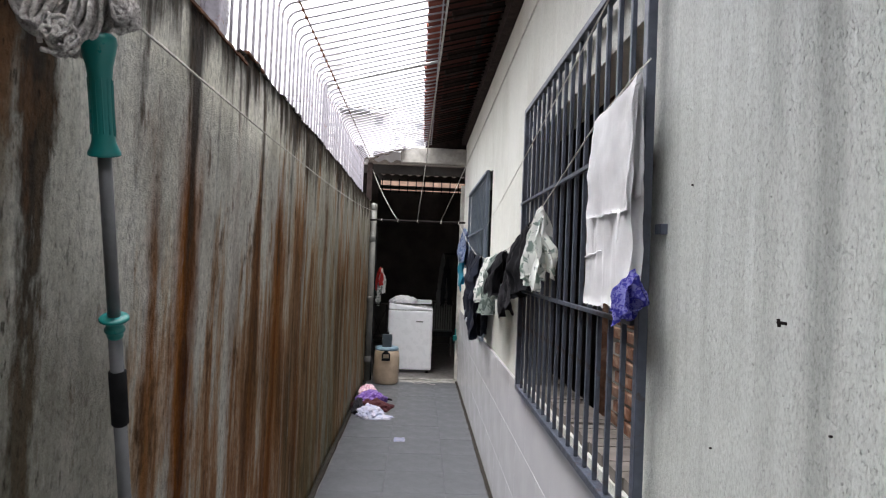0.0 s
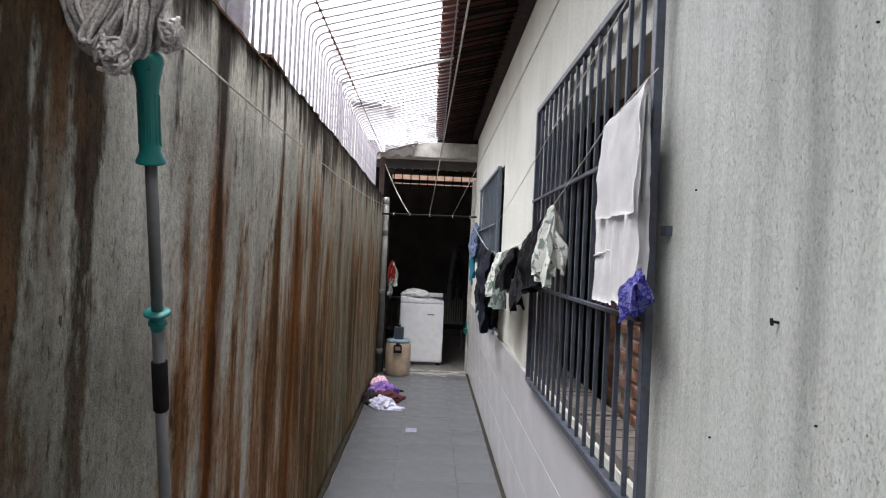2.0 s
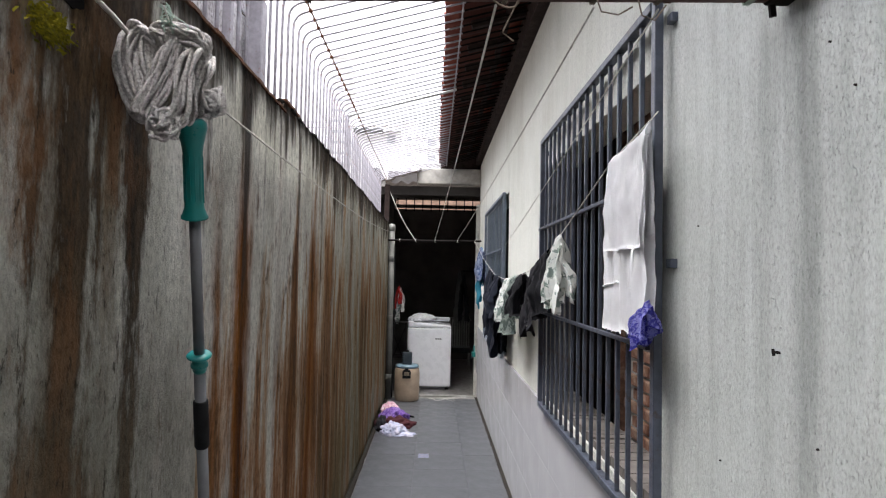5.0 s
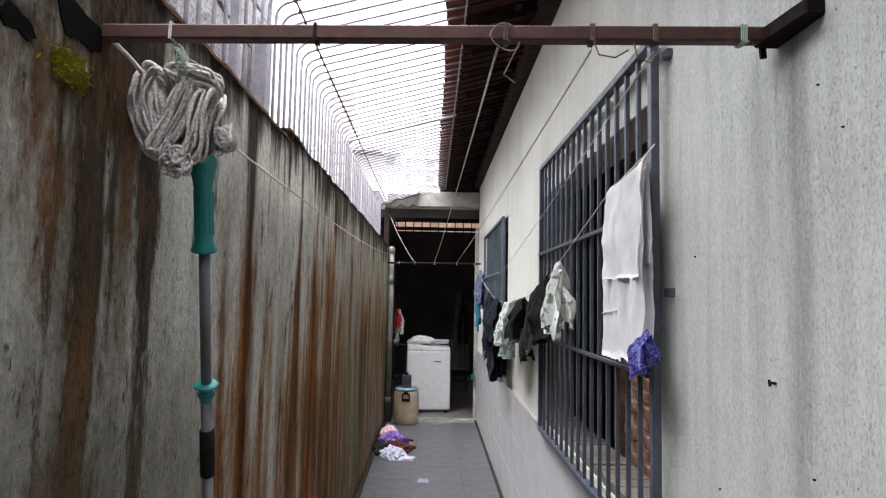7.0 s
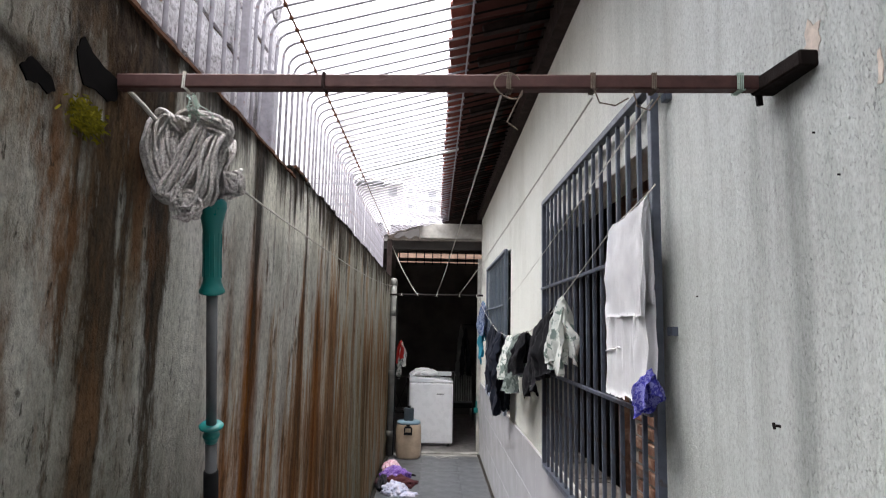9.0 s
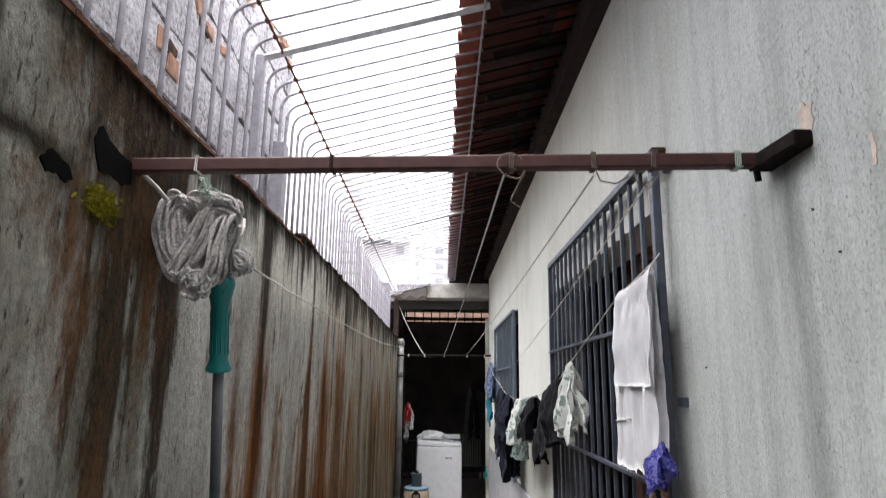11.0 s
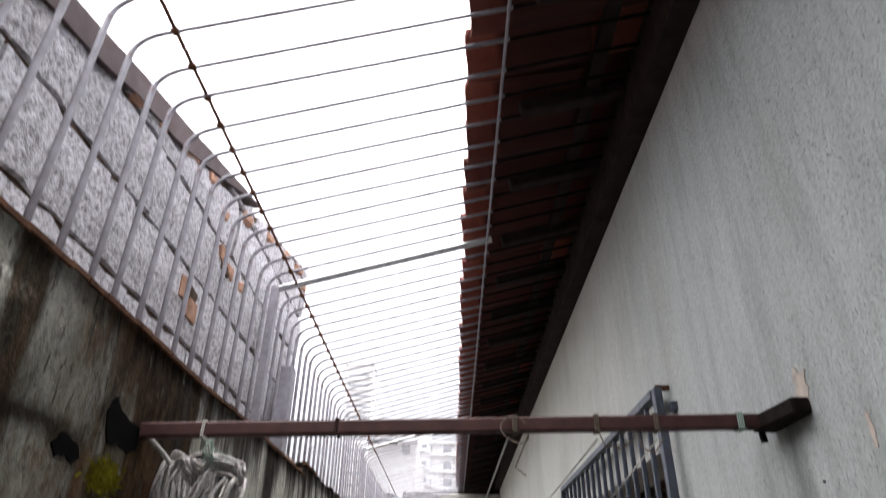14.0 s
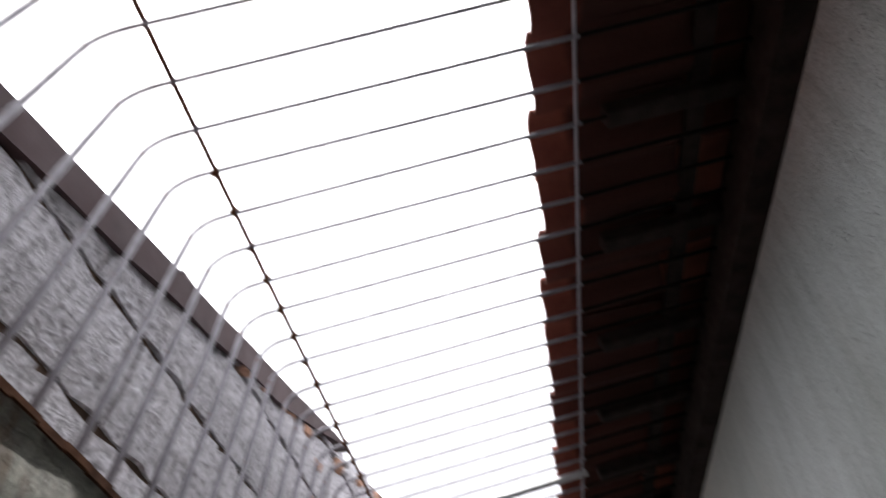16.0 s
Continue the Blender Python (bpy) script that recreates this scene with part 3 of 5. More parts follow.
# mortar bed with the feet of the cage
bm = grid(bmesh.new(), 420, 6, lambda u, v: Vector((XL - 0.022 - 0.20 * v, Y0 + 12.9 * u, lip(Y0 + 12.9 * u) - 0.02 + 0.075 * math.sin(min(1, v * 1.5) * 1.57) + 0.024 * wob3(v * 3, (Y0 + 12.9 * u) * 9, 1) + 0.012 * wob3(v * 9, (Y0 + 12.9 * u) * 30, 4))))
structure(tagged(part("coping_mortar", bm, M_MORTAR, smooth=True)), "crumbled mortar coping on the boundary wall", "coping")
bm = bmesh.new()
for k in range(70):
    ya, yb = -1.5 + k * 0.06, -1.5 + (k + 1) * 0.06
    za = lip(ya)
    box(bm, (XL - 0.024, ya, za - 0.004), (XL + 0.002 + 0.004 * wob3(1, ya, 2, 9), yb + 0.004, za + 0.006 + 0.004 * wob3(5, ya, 1, 12)))
structure(part("edge_rail", bm, M_RUST), "thin rusted steel edge along the wall top", "rail")
bm = bmesh.new()
rnd = random.Random(5)
for k in range(150):
    y = 2.45 + 6.3 * rnd.random()
    r = 0.012 + 0.02 * rnd.random()
    bmesh.ops.create_icosphere(bm, subdivisions=1, radius=r, matrix=Matrix.Translation((XL - 0.012 + 0.02 * rnd.random() - 0.02, y, lip(y) - 0.006)) @ Matrix.Diagonal((0.8, 2.2, 0.6, 1)))
tagged(structure(part("coping_crust", bm, M_MOSSY, smooth=True), "black mossy crust along the coping", "crust"), kind="stuff")

# ---- setting: house wall with two window openings ----
W1 = (1.67, 3.50, 1.0, 2.30)
W2 = (5.24, 7.42, 0.97, 2.42)
TOP = 3.42
bm = bmesh.new()
for a, b in ((Y0, W1[0]), (W1[1], W2[0]), (W2[1], Y1)):
    box(bm, (XR, a, 0), (XR + 0.15, b, TOP))
for a, b, lo, hi in (W1, W2):
    box(bm, (XR, a, 0), (XR + 0.15, b, lo))
    box(bm, (XR, a, hi), (XR + 0.15, b, TOP))
structure(part("wall_east", bm, M_RENDER), "pale grey-green scratched render house wall", "wall")

# ---- setting: far end, house shell, closing walls ----
bm = bmesh.new()
box(bm, (-1.07, 9.0, 0), (-0.93, 12.7, 3.25))
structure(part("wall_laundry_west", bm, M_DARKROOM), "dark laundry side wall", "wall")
bm = bmesh.new()
box(bm, (XR + 0.15, 8.72, 0), (1.05, 8.86, 3.4))
box(bm, (0.92, 8.86, 0), (1.05, 12.7, 3.4))
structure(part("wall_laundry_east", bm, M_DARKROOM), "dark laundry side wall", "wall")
bm = bmesh.new()
box(bm, (-1.07, 12.55, 0), (1.05, 12.7, 3.03))
box(bm, (-1.07, 12.55, 3.065), (1.05, 12.7, 3.125))
box(bm, (-1.07, 12.55, 3.235), (1.05, 12.7, 3.8))
box(bm, (-1.07, 12.55, 2.99), (-0.90, 12.7, 3.24))
box(bm, (0.84, 12.55, 2.99), (1.05, 12.7, 3.24))
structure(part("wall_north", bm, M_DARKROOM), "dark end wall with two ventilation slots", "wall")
louvre = thing("vent_grille", "dark steel grille in the slots of the end wall", "grille", kind="structure")
upright = mesh_of("bar", boxed((-0.011, -0.012, -0.13), (0.011, 0.012, 0.13)), M_BLACKSTEEL)
for k in range(11):
    b = part("bar", upright, None, louvre)
    b.location = (-0.86 + 0.17 * k, 12.53, 3.12)
bm = boxed((-1.6, 14.2, 0), (1.6, 14.35, 3.9))
structure(part("wall_behind", bm, paint("far_clay_wall", (0.24, 0.16, 0.12), 0.9, spread=0.5, scale=5)), "orange clay wall behind the ventilation slots", "wall")
beam = structure(part("beam", boxed((-0.36, 8.62, 2.975), (XR + 0.02, 8.80, 3.195), 0.012), M_BEAM), "dirty pale concrete beam over the passage end", "beam")
bm = grid(bmesh.new(), 60, 24, lambda u, v: Vector((-0.98 + 2.0 * u, 8.66 + 3.95 * v, 2.99 + 0.36 * v + 0.022 * math.sin(u * 2.0 / 0.177 * 2 * math.pi))))
bmesh.ops.solidify(bm, geom=bm.faces[:], thickness=0.008)
structure(part("ceiling_laundry", bm, M_FIBRE, smooth=True), "corrugated fibre cement roof over the laundry", "ceiling")
bm = grid(bmesh.new(), 30, 6, lambda u, v: Vector((-0.86 + 0.56 * u, 8.40 + 0.32 * v, 2.955 + 0.20 * u + 0.03 * v + 0.014 * math.sin(u * 20) + 0.012 * wob3(u * 4, v * 3, 2))))
bmesh.ops.solidify(bm, geom=bm.faces[:], thickness=0.006)
tagged(part("roof_sheet", bm, M_FIBRE, smooth=True), "weathered bent sheet resting on the beam end", "roof sheet")
# The darkened laundry colour also stands in for shadow on this board.
lintel = boxed((-0.93, 8.81, 2.84), (XR + 0.15, 8.86, 2.965))
structure(part("purlin", lintel, M_DARKROOM), "grey-brown board below the laundry roof", "purlin")
bm = bmesh.new()
box(bm, (XR + 0.15, Y0, 0), (5.0, Y0 + 0.15, 3.4))
box(bm, (4.85, Y0, 0), (5.0, 8.72, 3.4))
box(bm, (1.05, 8.72, 0), (5.0, 8.86, 3.4))
box(bm, (XR + 0.15, 4.3, 0), (4.85, 4.42, 3.0))
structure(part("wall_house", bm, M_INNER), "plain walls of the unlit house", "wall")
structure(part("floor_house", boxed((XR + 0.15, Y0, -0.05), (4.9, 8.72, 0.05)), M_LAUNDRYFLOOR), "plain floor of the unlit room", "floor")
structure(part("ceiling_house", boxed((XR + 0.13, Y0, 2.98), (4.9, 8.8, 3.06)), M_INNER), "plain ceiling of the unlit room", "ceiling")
structure(part("wall_south", boxed((-1.07, Y0 - 0.15, 0), (XR + 0.15, Y0, 3.2)), M_RENDER), "plain wall closing the passage", "wall")


# Unseen wall and roof, added to keep sky light off the upper walls.
structure(part("sky_block_wall", boxed((-1.25, Y0 - 0.15, -0.05), (-1.09, -1.14, 3.205)), M_INNER), "plain unseen wall added to block sky light", "wall")
structure(part("sky_block_roof", boxed((-1.25, Y0 - 0.15, 3.21), (-0.07, -1.14, 3.30)), M_FIBRE), "plain unseen roof added to block sky light", "ceiling")
# Added board, its dark wood standing in for the shadow above the beam.
structure(part("shadow_board", boxed((-0.03, 8.81, 3.10), (XR + 0.15, 8.86, 3.62)), M_WOOD), "dark board added as the shadow at the eave end over the beam", "board")


# ---- overhead cage: bent bars from the wall to the eave ----
cage = thing("security_cage", "grey steel bar cage bent over the passage", "grille")
BX, RX, RZ, EX, EZ = -0.862, -0.777, 3.067, 0.045, 3.287
slope = (EZ - RZ) / (EX - RX)
pts = [(BX, 0, 2.36), (BX, 0, 2.6), (BX, 0, 2.95)]
cx, cz, rr = BX + 0.080, 2.982, 0.080
for k in range(1, 7):
    a = math.pi - (math.pi / 2 - math.atan(slope)) * k / 6
    pts.append((cx + rr * math.cos(a), 0, cz + rr * math.sin(a)))
lx, _, lz = pts[-1]
pts += [(RX, 0, RZ), (-0.35, 0, RZ + slope * 0.427), (EX + 0.012, 0, EZ + slope * 0.012)]
bar = mesh_of("bar", tube(bmesh.new(), pts, [0.0074] * 4 + [0.0064] * (len(pts) - 7) + [0.0060] * 3, 7), M_CAGE, True)
# Bar ends under the eave, near black to stand in for its shade.
tail = mesh_of("tail", tube(bmesh.new(), [(EX + 0.010, 0, EZ + slope * 0.010), (0.3, 0, EZ + slope * 0.255), (0.538, 0, EZ + slope * 0.493)], 0.006, 6), M_DARKROD, True)
rnd = random.Random(8)
for k in range(-14, 73):
    y = 0.515 + 0.1125 * k
    if k == 14 or y > 8.55:
        continue
    b = part("bar", bar, None, cage)
    b.location = (0.003 * rnd.uniform(-1, 1), y + rnd.uniform(-0.004, 0.004), -0.012 * max(0, y - 2) * 0.8 + 0.003 * rnd.uniform(-1, 1))
    b.rotation_euler = (0, 0, rnd.uniform(-0.006, 0.006))
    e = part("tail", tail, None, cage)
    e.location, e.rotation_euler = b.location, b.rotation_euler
part("rod", tube(bmesh.new(), [(RX + 0.003, y, RZ + 0.004 - 0.0096 * max(0, y - 2)) for y in (-1.1, 0.5, 2, 3.5, 5, 6.5, 8.55)], 0.0046, 7), M_RUST, cage, "thin rusted rod tying the bars")
part("rod", tube(bmesh.new(), [(EX, y, EZ - 0.004 - 0.0096 * max(0, y - 2)) for y in (-1.1, 0.5, 2, 3.5, 5, 6.5, 8.55)], 0.0052, 7), M_CAGE, cage)
weld = mesh_of("weld", tube(bmesh.new(), [(0, -0.011, 0), (0, -0.006, 0), (0, 0.006, 0), (0, 0.011, 0)], [0.004, 0.0105, 0.0105, 0.004], 7), M_RUST, True)
for k in range(-2, 44):
    y = 0.515 + 0.1125 * k
    w = part("weld", weld, None, cage)
    w.location = (RX + 0.002, y, RZ + 0.002 - 0.0096 * max(0, y - 2))
for y, dz in ((2.095, 0.0), (5.1, -0.03)):
    bm = boxed((BX - 0.016, y - 0.016, 2.36), (BX + 0.016, y + 0.016, 3.055 + dz), 0.002)
    part("post", bm, M_CAGE, cage, "square grey steel post")
    bm = bmesh.new()
    tube(bm, [(BX - 0.012, y, 3.04 + dz), (EX + 0.02, y, 3.296 + dz)], 0.017 if y < 3 else 0.010, 4)
    part("crossbar", bm, M_PALESTEEL, cage, "flat grey steel crossbar")
bm = boxed((BX - 0.03, 2.42, 2.36), (BX + 0.03, 2.50, 2.82), 0.004)
part("post", bm, M_CAGE, cage, "short wide grey steel post")
part("end_cap", boxed((-0.865, 8.53, 2.92), (-0.80, 8.61, 2.985), 0.006), M_WHITE, cage, "white plastic cap at the corner")

# ---- neighbour's gable of pebble-dashed blocks ----
gable = thing("neighbour_gable", "neighbour's gable of rough pebble-dashed grey blocks", "wall", kind="structure")
GX = -0.925


def gable_top(y):
    return 2.90 + (y - 0.28) * 0.252


bm = bmesh.new()
ys = [-2.5 + 5.25 * k / 60 for k in range(61)]
lo = [bm.verts.new((GX - 0.003, y, 2.30)) for y in ys]
hi = [bm.verts.new((GX - 0.003, y, gable_top(y) - 0.03)) for y in ys]
for k in range(60):
    bm.faces.new((lo[k], lo[k + 1], hi[k + 1], hi[k]))
ext = bmesh.ops.extrude_face_region(bm, geom=bm.faces[:])["geom"]
for g in ext:
    if isinstance(g, bmesh.types.BMVert):
        g.co.x = GX - 0.15
part("mortar", bm, M_MORTAR, gable, "dark crumbled joints between the blocks")
rnd = random.Random(11)
course, run = 0.213, 0.40
for i in range(7):
    za, zb = 2.345 + course * i, 2.345 + course * (i + 1) - 0.009
    y = -2.5 + (0.2 if i % 2 else 0.0)
    while y < 2.75:
        ya, yb = max(y, -2.5), min(y + run - 0.006, 2.765)
        top_a, top_b = gable_top(ya) - 0.035, gable_top(yb) - 0.035
        y += run
        if yb - ya < 0.05 or max(top_a, top_b) < za + 0.03:
            continue
        bm = bmesh.new()
        n = 8
        jag = [0.013 * rnd.uniform(-1, 1) for _ in range(n + 1)]
        fr = []
        for k in range(n + 1):
            yk = ya + (yb - ya) * k / n
            tk = min(zb, gable_top(yk) - 0.035 + (jag[k] * 2.2)) + (jag[k] * 0.4)
            bk = za + 0.004 * rnd.uniform(-1, 1)
            tk = max(tk, bk + 0.004)
            prd = 0.006 * rnd.uniform(-1, 1)
            fr.append([bm.verts.new((GX + 0.006 + prd, yk, bk + 0.004)), bm.verts.new((GX + 0.012 + prd, yk, (bk + tk) / 2)), bm.verts.new((GX + 0.006 + prd, yk, tk - 0.004)), bm.verts.new((GX - 0.05, yk, tk)), bm.verts.new((GX - 0.05, yk, bk))])
        for a, b in zip(fr, fr[1:]):
            for q in range(5):
                bm.faces.new((a[q], a[(q + 1) % 5], b[(q + 1) % 5], b[q]))
        bm.faces.new(fr[0][::-1])
        bm.faces.new(fr[-1])
        part("block", bm, M_BLOCK, gable)
# a broken hole, and chips of clay block along the raking top
# Dark mortar slabs sit proud, standing in for shade in the hollows.
for k, (ya, za, yb, zb, m, lab) in enumerate(((1.352, 2.662, 1.412, 2.728, M_BROKEN, "orange broken clay block in a hole"), (1.418, 2.625, 1.498, 2.690, M_BROKEN, "orange broken clay block in a hole"),
                                              (1.405, 2.688, 1.478, 2.726, M_MORTAR, "dark slab in place of a shaded hollow"), (1.575, 2.915, 1.640, 2.965, M_BROKEN, "orange broken clay block in a hole"),
                                              (1.655, 2.895, 1.725, 2.935, M_BROKEN, "orange broken clay block in a hole"), (1.600, 2.885, 1.690, 2.915, M_MORTAR, "dark slab in place of a shaded hollow"))):
    bm = boxed((GX - 0.045, ya, za), (GX + 0.018, yb, zb), 0.010, 2)
    for v in bm.verts:
        v.co += Vector((0.004 * wob3(v.co.z * 70, v.co.y * 60, k), 0.016 * wob3(v.co.y * 40, v.co.z * 35, k + 2), 0.014 * wob3(v.co.z * 45, v.co.y * 30, k + 5)))
    part("broken_block", bm, m, gable, lab)
for k, (y, dz, w) in enumerate([(0.86, 0, 0.10), (1.0, -0.01, 0.07), (1.17, 0.0, 0.12), (1.36, -0.02, 0.08), (1.52, -0.10, 0.07), (1.72, -0.03, 0.10), (2.0, -0.02, 0.12), (2.3, -0.02, 0.09), (2.52, -0.03, 0.14), (2.66, -0.10, 0.10), (1.78, -0.32, 0.09)]):
    z = gable_top(y) - 0.075 + dz
    bm = boxed((GX - 0.03, y, z), (GX + 0.019, y + w, z + 0.05), 0.012)
    for v in bm.verts:
        v.co += Vector((0, 0.012 * wob3(v.co.y * 30, v.co.z * 30, k), (v.co.y - y) * 0.25 + 0.012 * wob3(v.co.z * 40, v.co.y * 30, k)))
    part("broken_block", bm, M_BROKEN, gable, "orange broken clay edge")
bm = bmesh.new()
fa = []
for k in range(41):
    y = -2.5 + 4.35 * k / 40
    z = gable_top(y) + 0.004 + 0.008 * wob3(1, y, 2, 4)
    dn = 0.068 * min(1, (1.86 - y) * 1.6) + 0.008 * wob3(3, y, 2, 5)
    fa.append([bm.verts.new((GX + 0.022, y, z - dn)), bm.verts.new((GX + 0.026, y, z)), bm.verts.new((GX - 0.14, y, z + 0.01)), bm.verts.new((GX - 0.14, y, z - dn))])
for a, b in zip(fa, fa[1:]):
    for q in range(4):
        bm.faces.new((a[q], a[(q + 1) % 4], b[(q + 1) % 4], b[q]))
bm.faces.new(fa[0][::-1])
bm.faces.new(fa[-1])
part("fascia", bm, M_FASCIA, gable, "brown fascia strip along the raking top")

bm = grid(bmesh.new(), 10, 10, lambda u, v: Vector((GX - 0.16 - 6 * u, -2.5 + 5.25 * v, gable_top(-2.5 + 5.25 * v) + 0.01)))
part("roof_slope", bm, M_CLAY, gable, "neighbour's tiled slope")
part("side_wall", boxed((GX - 6.2, 2.62, -0.05), (GX - 0.16, 2.74, 3.5)), M_CEMENT, gable)

# ---- tiled eave of the house ----
eave = thing("roof", "red clay tile eave on dark rafters", "roof", kind="structure")
ET = 3.318
pitch, run = 0.197, 0.40


def tile_mesh(mat):
    bm = bmesh.new()
    n = 12
    rows = []
    for i, x in enumerate((0.0, 0.2, 0.40)):
        wd = 1.0 - 0.06 * i
        rows.append([Vector((x, pitch * 1.07 * (k / n - 0.5) * wd, 0.022 * math.sin(2 * math.pi * k / n) + 0.012 * (1 - abs(2 * k / n - 1)))) for k in range(n + 1)])
    up = [[bm.verts.new(p + Vector((0, 0, 0.013))) for p in r] for r in rows]
    dn = [[bm.verts.new(p) for p in r] for r in rows]
    for i in range(2):
        for k in range(n):
            bm.faces.new((up[i][k], up[i + 1][k], up[i + 1][k + 1], up[i][k + 1]))
            bm.faces.new((dn[i][k], dn[i][k + 1], dn[i + 1][k + 1], dn[i + 1][k]))
    for k in range(n):
        bm.faces.new((up[0][k], up[0][k + 1], dn[0][k + 1], dn[0][k]))
        bm.faces.new((up[2][k], dn[2][k], dn[2][k + 1], up[2][k + 1]))
    for i in range(2):
        bm.faces.new((up[i][0], dn[i][0], dn[i + 1][0], up[i + 1][0]))
        bm.faces.new((up[i][n], up[i + 1][n], dn[i + 1][n], dn[i][n]))
    return mesh_of("tile", bm, mat, False)


tiles = (tile_mesh(M_CLAY), tile_mesh(M_CLAY_SHADED), tile_mesh(M_CLAY_SHADED))
rnd = random.Random(4)
ang = math.atan(0.267)
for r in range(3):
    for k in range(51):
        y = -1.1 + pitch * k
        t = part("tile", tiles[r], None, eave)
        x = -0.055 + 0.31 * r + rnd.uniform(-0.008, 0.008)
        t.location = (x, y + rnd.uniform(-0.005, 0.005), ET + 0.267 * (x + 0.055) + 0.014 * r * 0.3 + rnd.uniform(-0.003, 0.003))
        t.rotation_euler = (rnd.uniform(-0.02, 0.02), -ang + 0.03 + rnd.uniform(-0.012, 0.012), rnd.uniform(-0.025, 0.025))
bm = grid(bmesh.new(), 8, 8, lambda u, v: Vector((-0.02 + 5.3 * u, -4.2 + 13.2 * v, ET + 0.075 + 0.267 * (5.3 * u + 0.03))))
part("roof_back", bm, M_CLAY, eave, "clay roof slope over the house")
rnd = random.Random(6)
for k in range(24):
    y = -0.87 + 0.43 * k + rnd.uniform(-0.02, 0.02)
    bm = boxed((0.0, -0.024, -0.062), (0.66, 0.024, -0.012), 0.004)
    r = part("rafter", bm, M_WOOD, eave)
    r.location = (0.108, y, ET + 0.267 * 0.13)
    r.rotation_euler = (0, -ang, 0)
for x in (0.34,):
    part("batten", boxed((x, -1.2, ET + 0.267 * (x + 0.055) - 0.03), (x + 0.045, 8.9, ET + 0.267 * (x + 0.055) - 0.004)), M_WOOD, eave)
part("wall_plate", boxed((0.475, -1.5, 3.265), (XR - 0.001, 8.7, 3.44)), M_WOOD, eave, "dark timber plate on the wall")


# ---- window grilles ----
def bar_grille(name, label, x, y0, y1, z0, z1, count, cross, mat, w=0.011, frame_w=0.036):
    g = thing(name, label, "window grille", (x, y0, z0))
    L, Hh = y1 - y0, z1 - z0
    for a in (0, L - frame_w):
        part("stile", boxed((-0.012, a, 0), (0.012, a + frame_w, Hh), 0.002), mat, g)
    for a in (0, Hh - 0.026):
        part("rail", boxed((-0.016, frame_w + 0.001, a), (0.016, L - frame_w - 0.001, a + 0.026), 0.002), mat, g)
    for z in cross:
        part("crossbar", boxed((-0.0225, frame_w + 0.001, z - z0 - 0.007), (-0.0095, L - frame_w - 0.001, z - z0 + 0.007), 0.002), mat, g)
    me = mesh_of("bar", boxed((-w, -w, 0.028), (w, w, Hh - 0.028), 0.0018), mat)
    for k in range(count):
        b = part("bar", me, None, g)
        b.location = (0, frame_w + (L - 2 * frame_w) * (k + 1) / (count + 1), 0)
    return g


g1 = bar_grille("window_grille", "dark slate-blue steel bar grille before an unglazed window", 0.507, 1.535, 3.375, 0.965, 2.45, 15, (1.945, 1.49), M_GRILLE, 0.0070, 0.030)
for z in (0.755, 1.42):
    part("bracket", boxed((0.02, -0.035, z - 0.0125), (XR - 0.507 + 0.004, 0.0, z + 0.0125), 0.002), M_GRILLE, g1, "flat steel lug into the wall")
    part("bracket", boxed((0.02, 1.84, z - 0.0125), (XR - 0.507 + 0.004, 1.875, z + 0.0125), 0.002), M_GRILLE, g1)
part("bracket", boxed((-0.004, 0.006, 1.478), (XR - 0.507 + 0.004, 0.022, 1.494), 0.002), M_RUST, g1, "rusty top lug into the wall")
part("bracket", boxed((-0.010, 0.002, 1.440), (0.012, 0.026, 1.486), 0.002), M_RUST, g1, "rusty welded end of the frame")
g2 = bar_grille("window_grille", "blue-grey steel grille with closely set slats", 0.522, 5.40, 7.42, 0.955, 2.435, 13, (1.93, 1.47), M_SHUTTER, 0.0034, 0.022)
part("sheet", boxed((0.024, 0.045, 0.03), (0.030, 1.97, 1.45)), M_DARKPL, g2, "dark slate steel sheet behind the slats")

# sills of rough cement, and brickwork behind the near half of the window
bm = bmesh.new()
for k in range(36):
    a = 1.695 + k * 0.05
    box(bm, (XR + 0.012 + 0.01 * wob3(a, 1, 2, 9), a, 0.985), (XR + 0.17, a + 0.05, 1.035 + 0.018 * wob3(3, a, 1, 8)))
structure(part("window_sill", bm, M_FIBRE), "rough broken cement window sill", "window sill")
bm = bmesh.new()
for k in range(28):
    z = 1.03 + 0.05 * k
    box(bm, (XR + 0.012, 3.45 + 0.016 * wob3(1, z, 3, 12), z), (XR + 0.16, 3.505, z + 0.05))
structure(part("window_jamb", bm, M_CEMENT), "broken plaster window jamb", "window jamb")
infill = thing("brick_infill", "raw orange brickwork closing part of the window", "brickwork", kind="structure")
part("mortar", boxed((0.752, 1.3, 0.95), (0.86, 2.60, 2.96)), M_CEMENT, infill, "pale mortar")
rnd = random.Random(3)
brick = mesh_of("brick", boxed((0, 0, 0), (0.10, 0.188, 0.043), 0.004), M_BRICK)
for i in range(35):
    for k in range(7):
        y = 1.28 + 0.2 * k - (0.1 if i % 2 else 0)
        if y + 0.188 > 2.64 or y < 1.15:
            continue
        b = part("brick", brick, None, infill)
        b.location = (0.738 + rnd.uniform(-0.004, 0.004), y, 0.96 + 0.0555 * i)
part("door_post", boxed((0.73, 2.64, 0.95), (0.84, 2.70, 2.9), 0.004), M_BRICK, infill, "orange-brown timber post at the brickwork end")

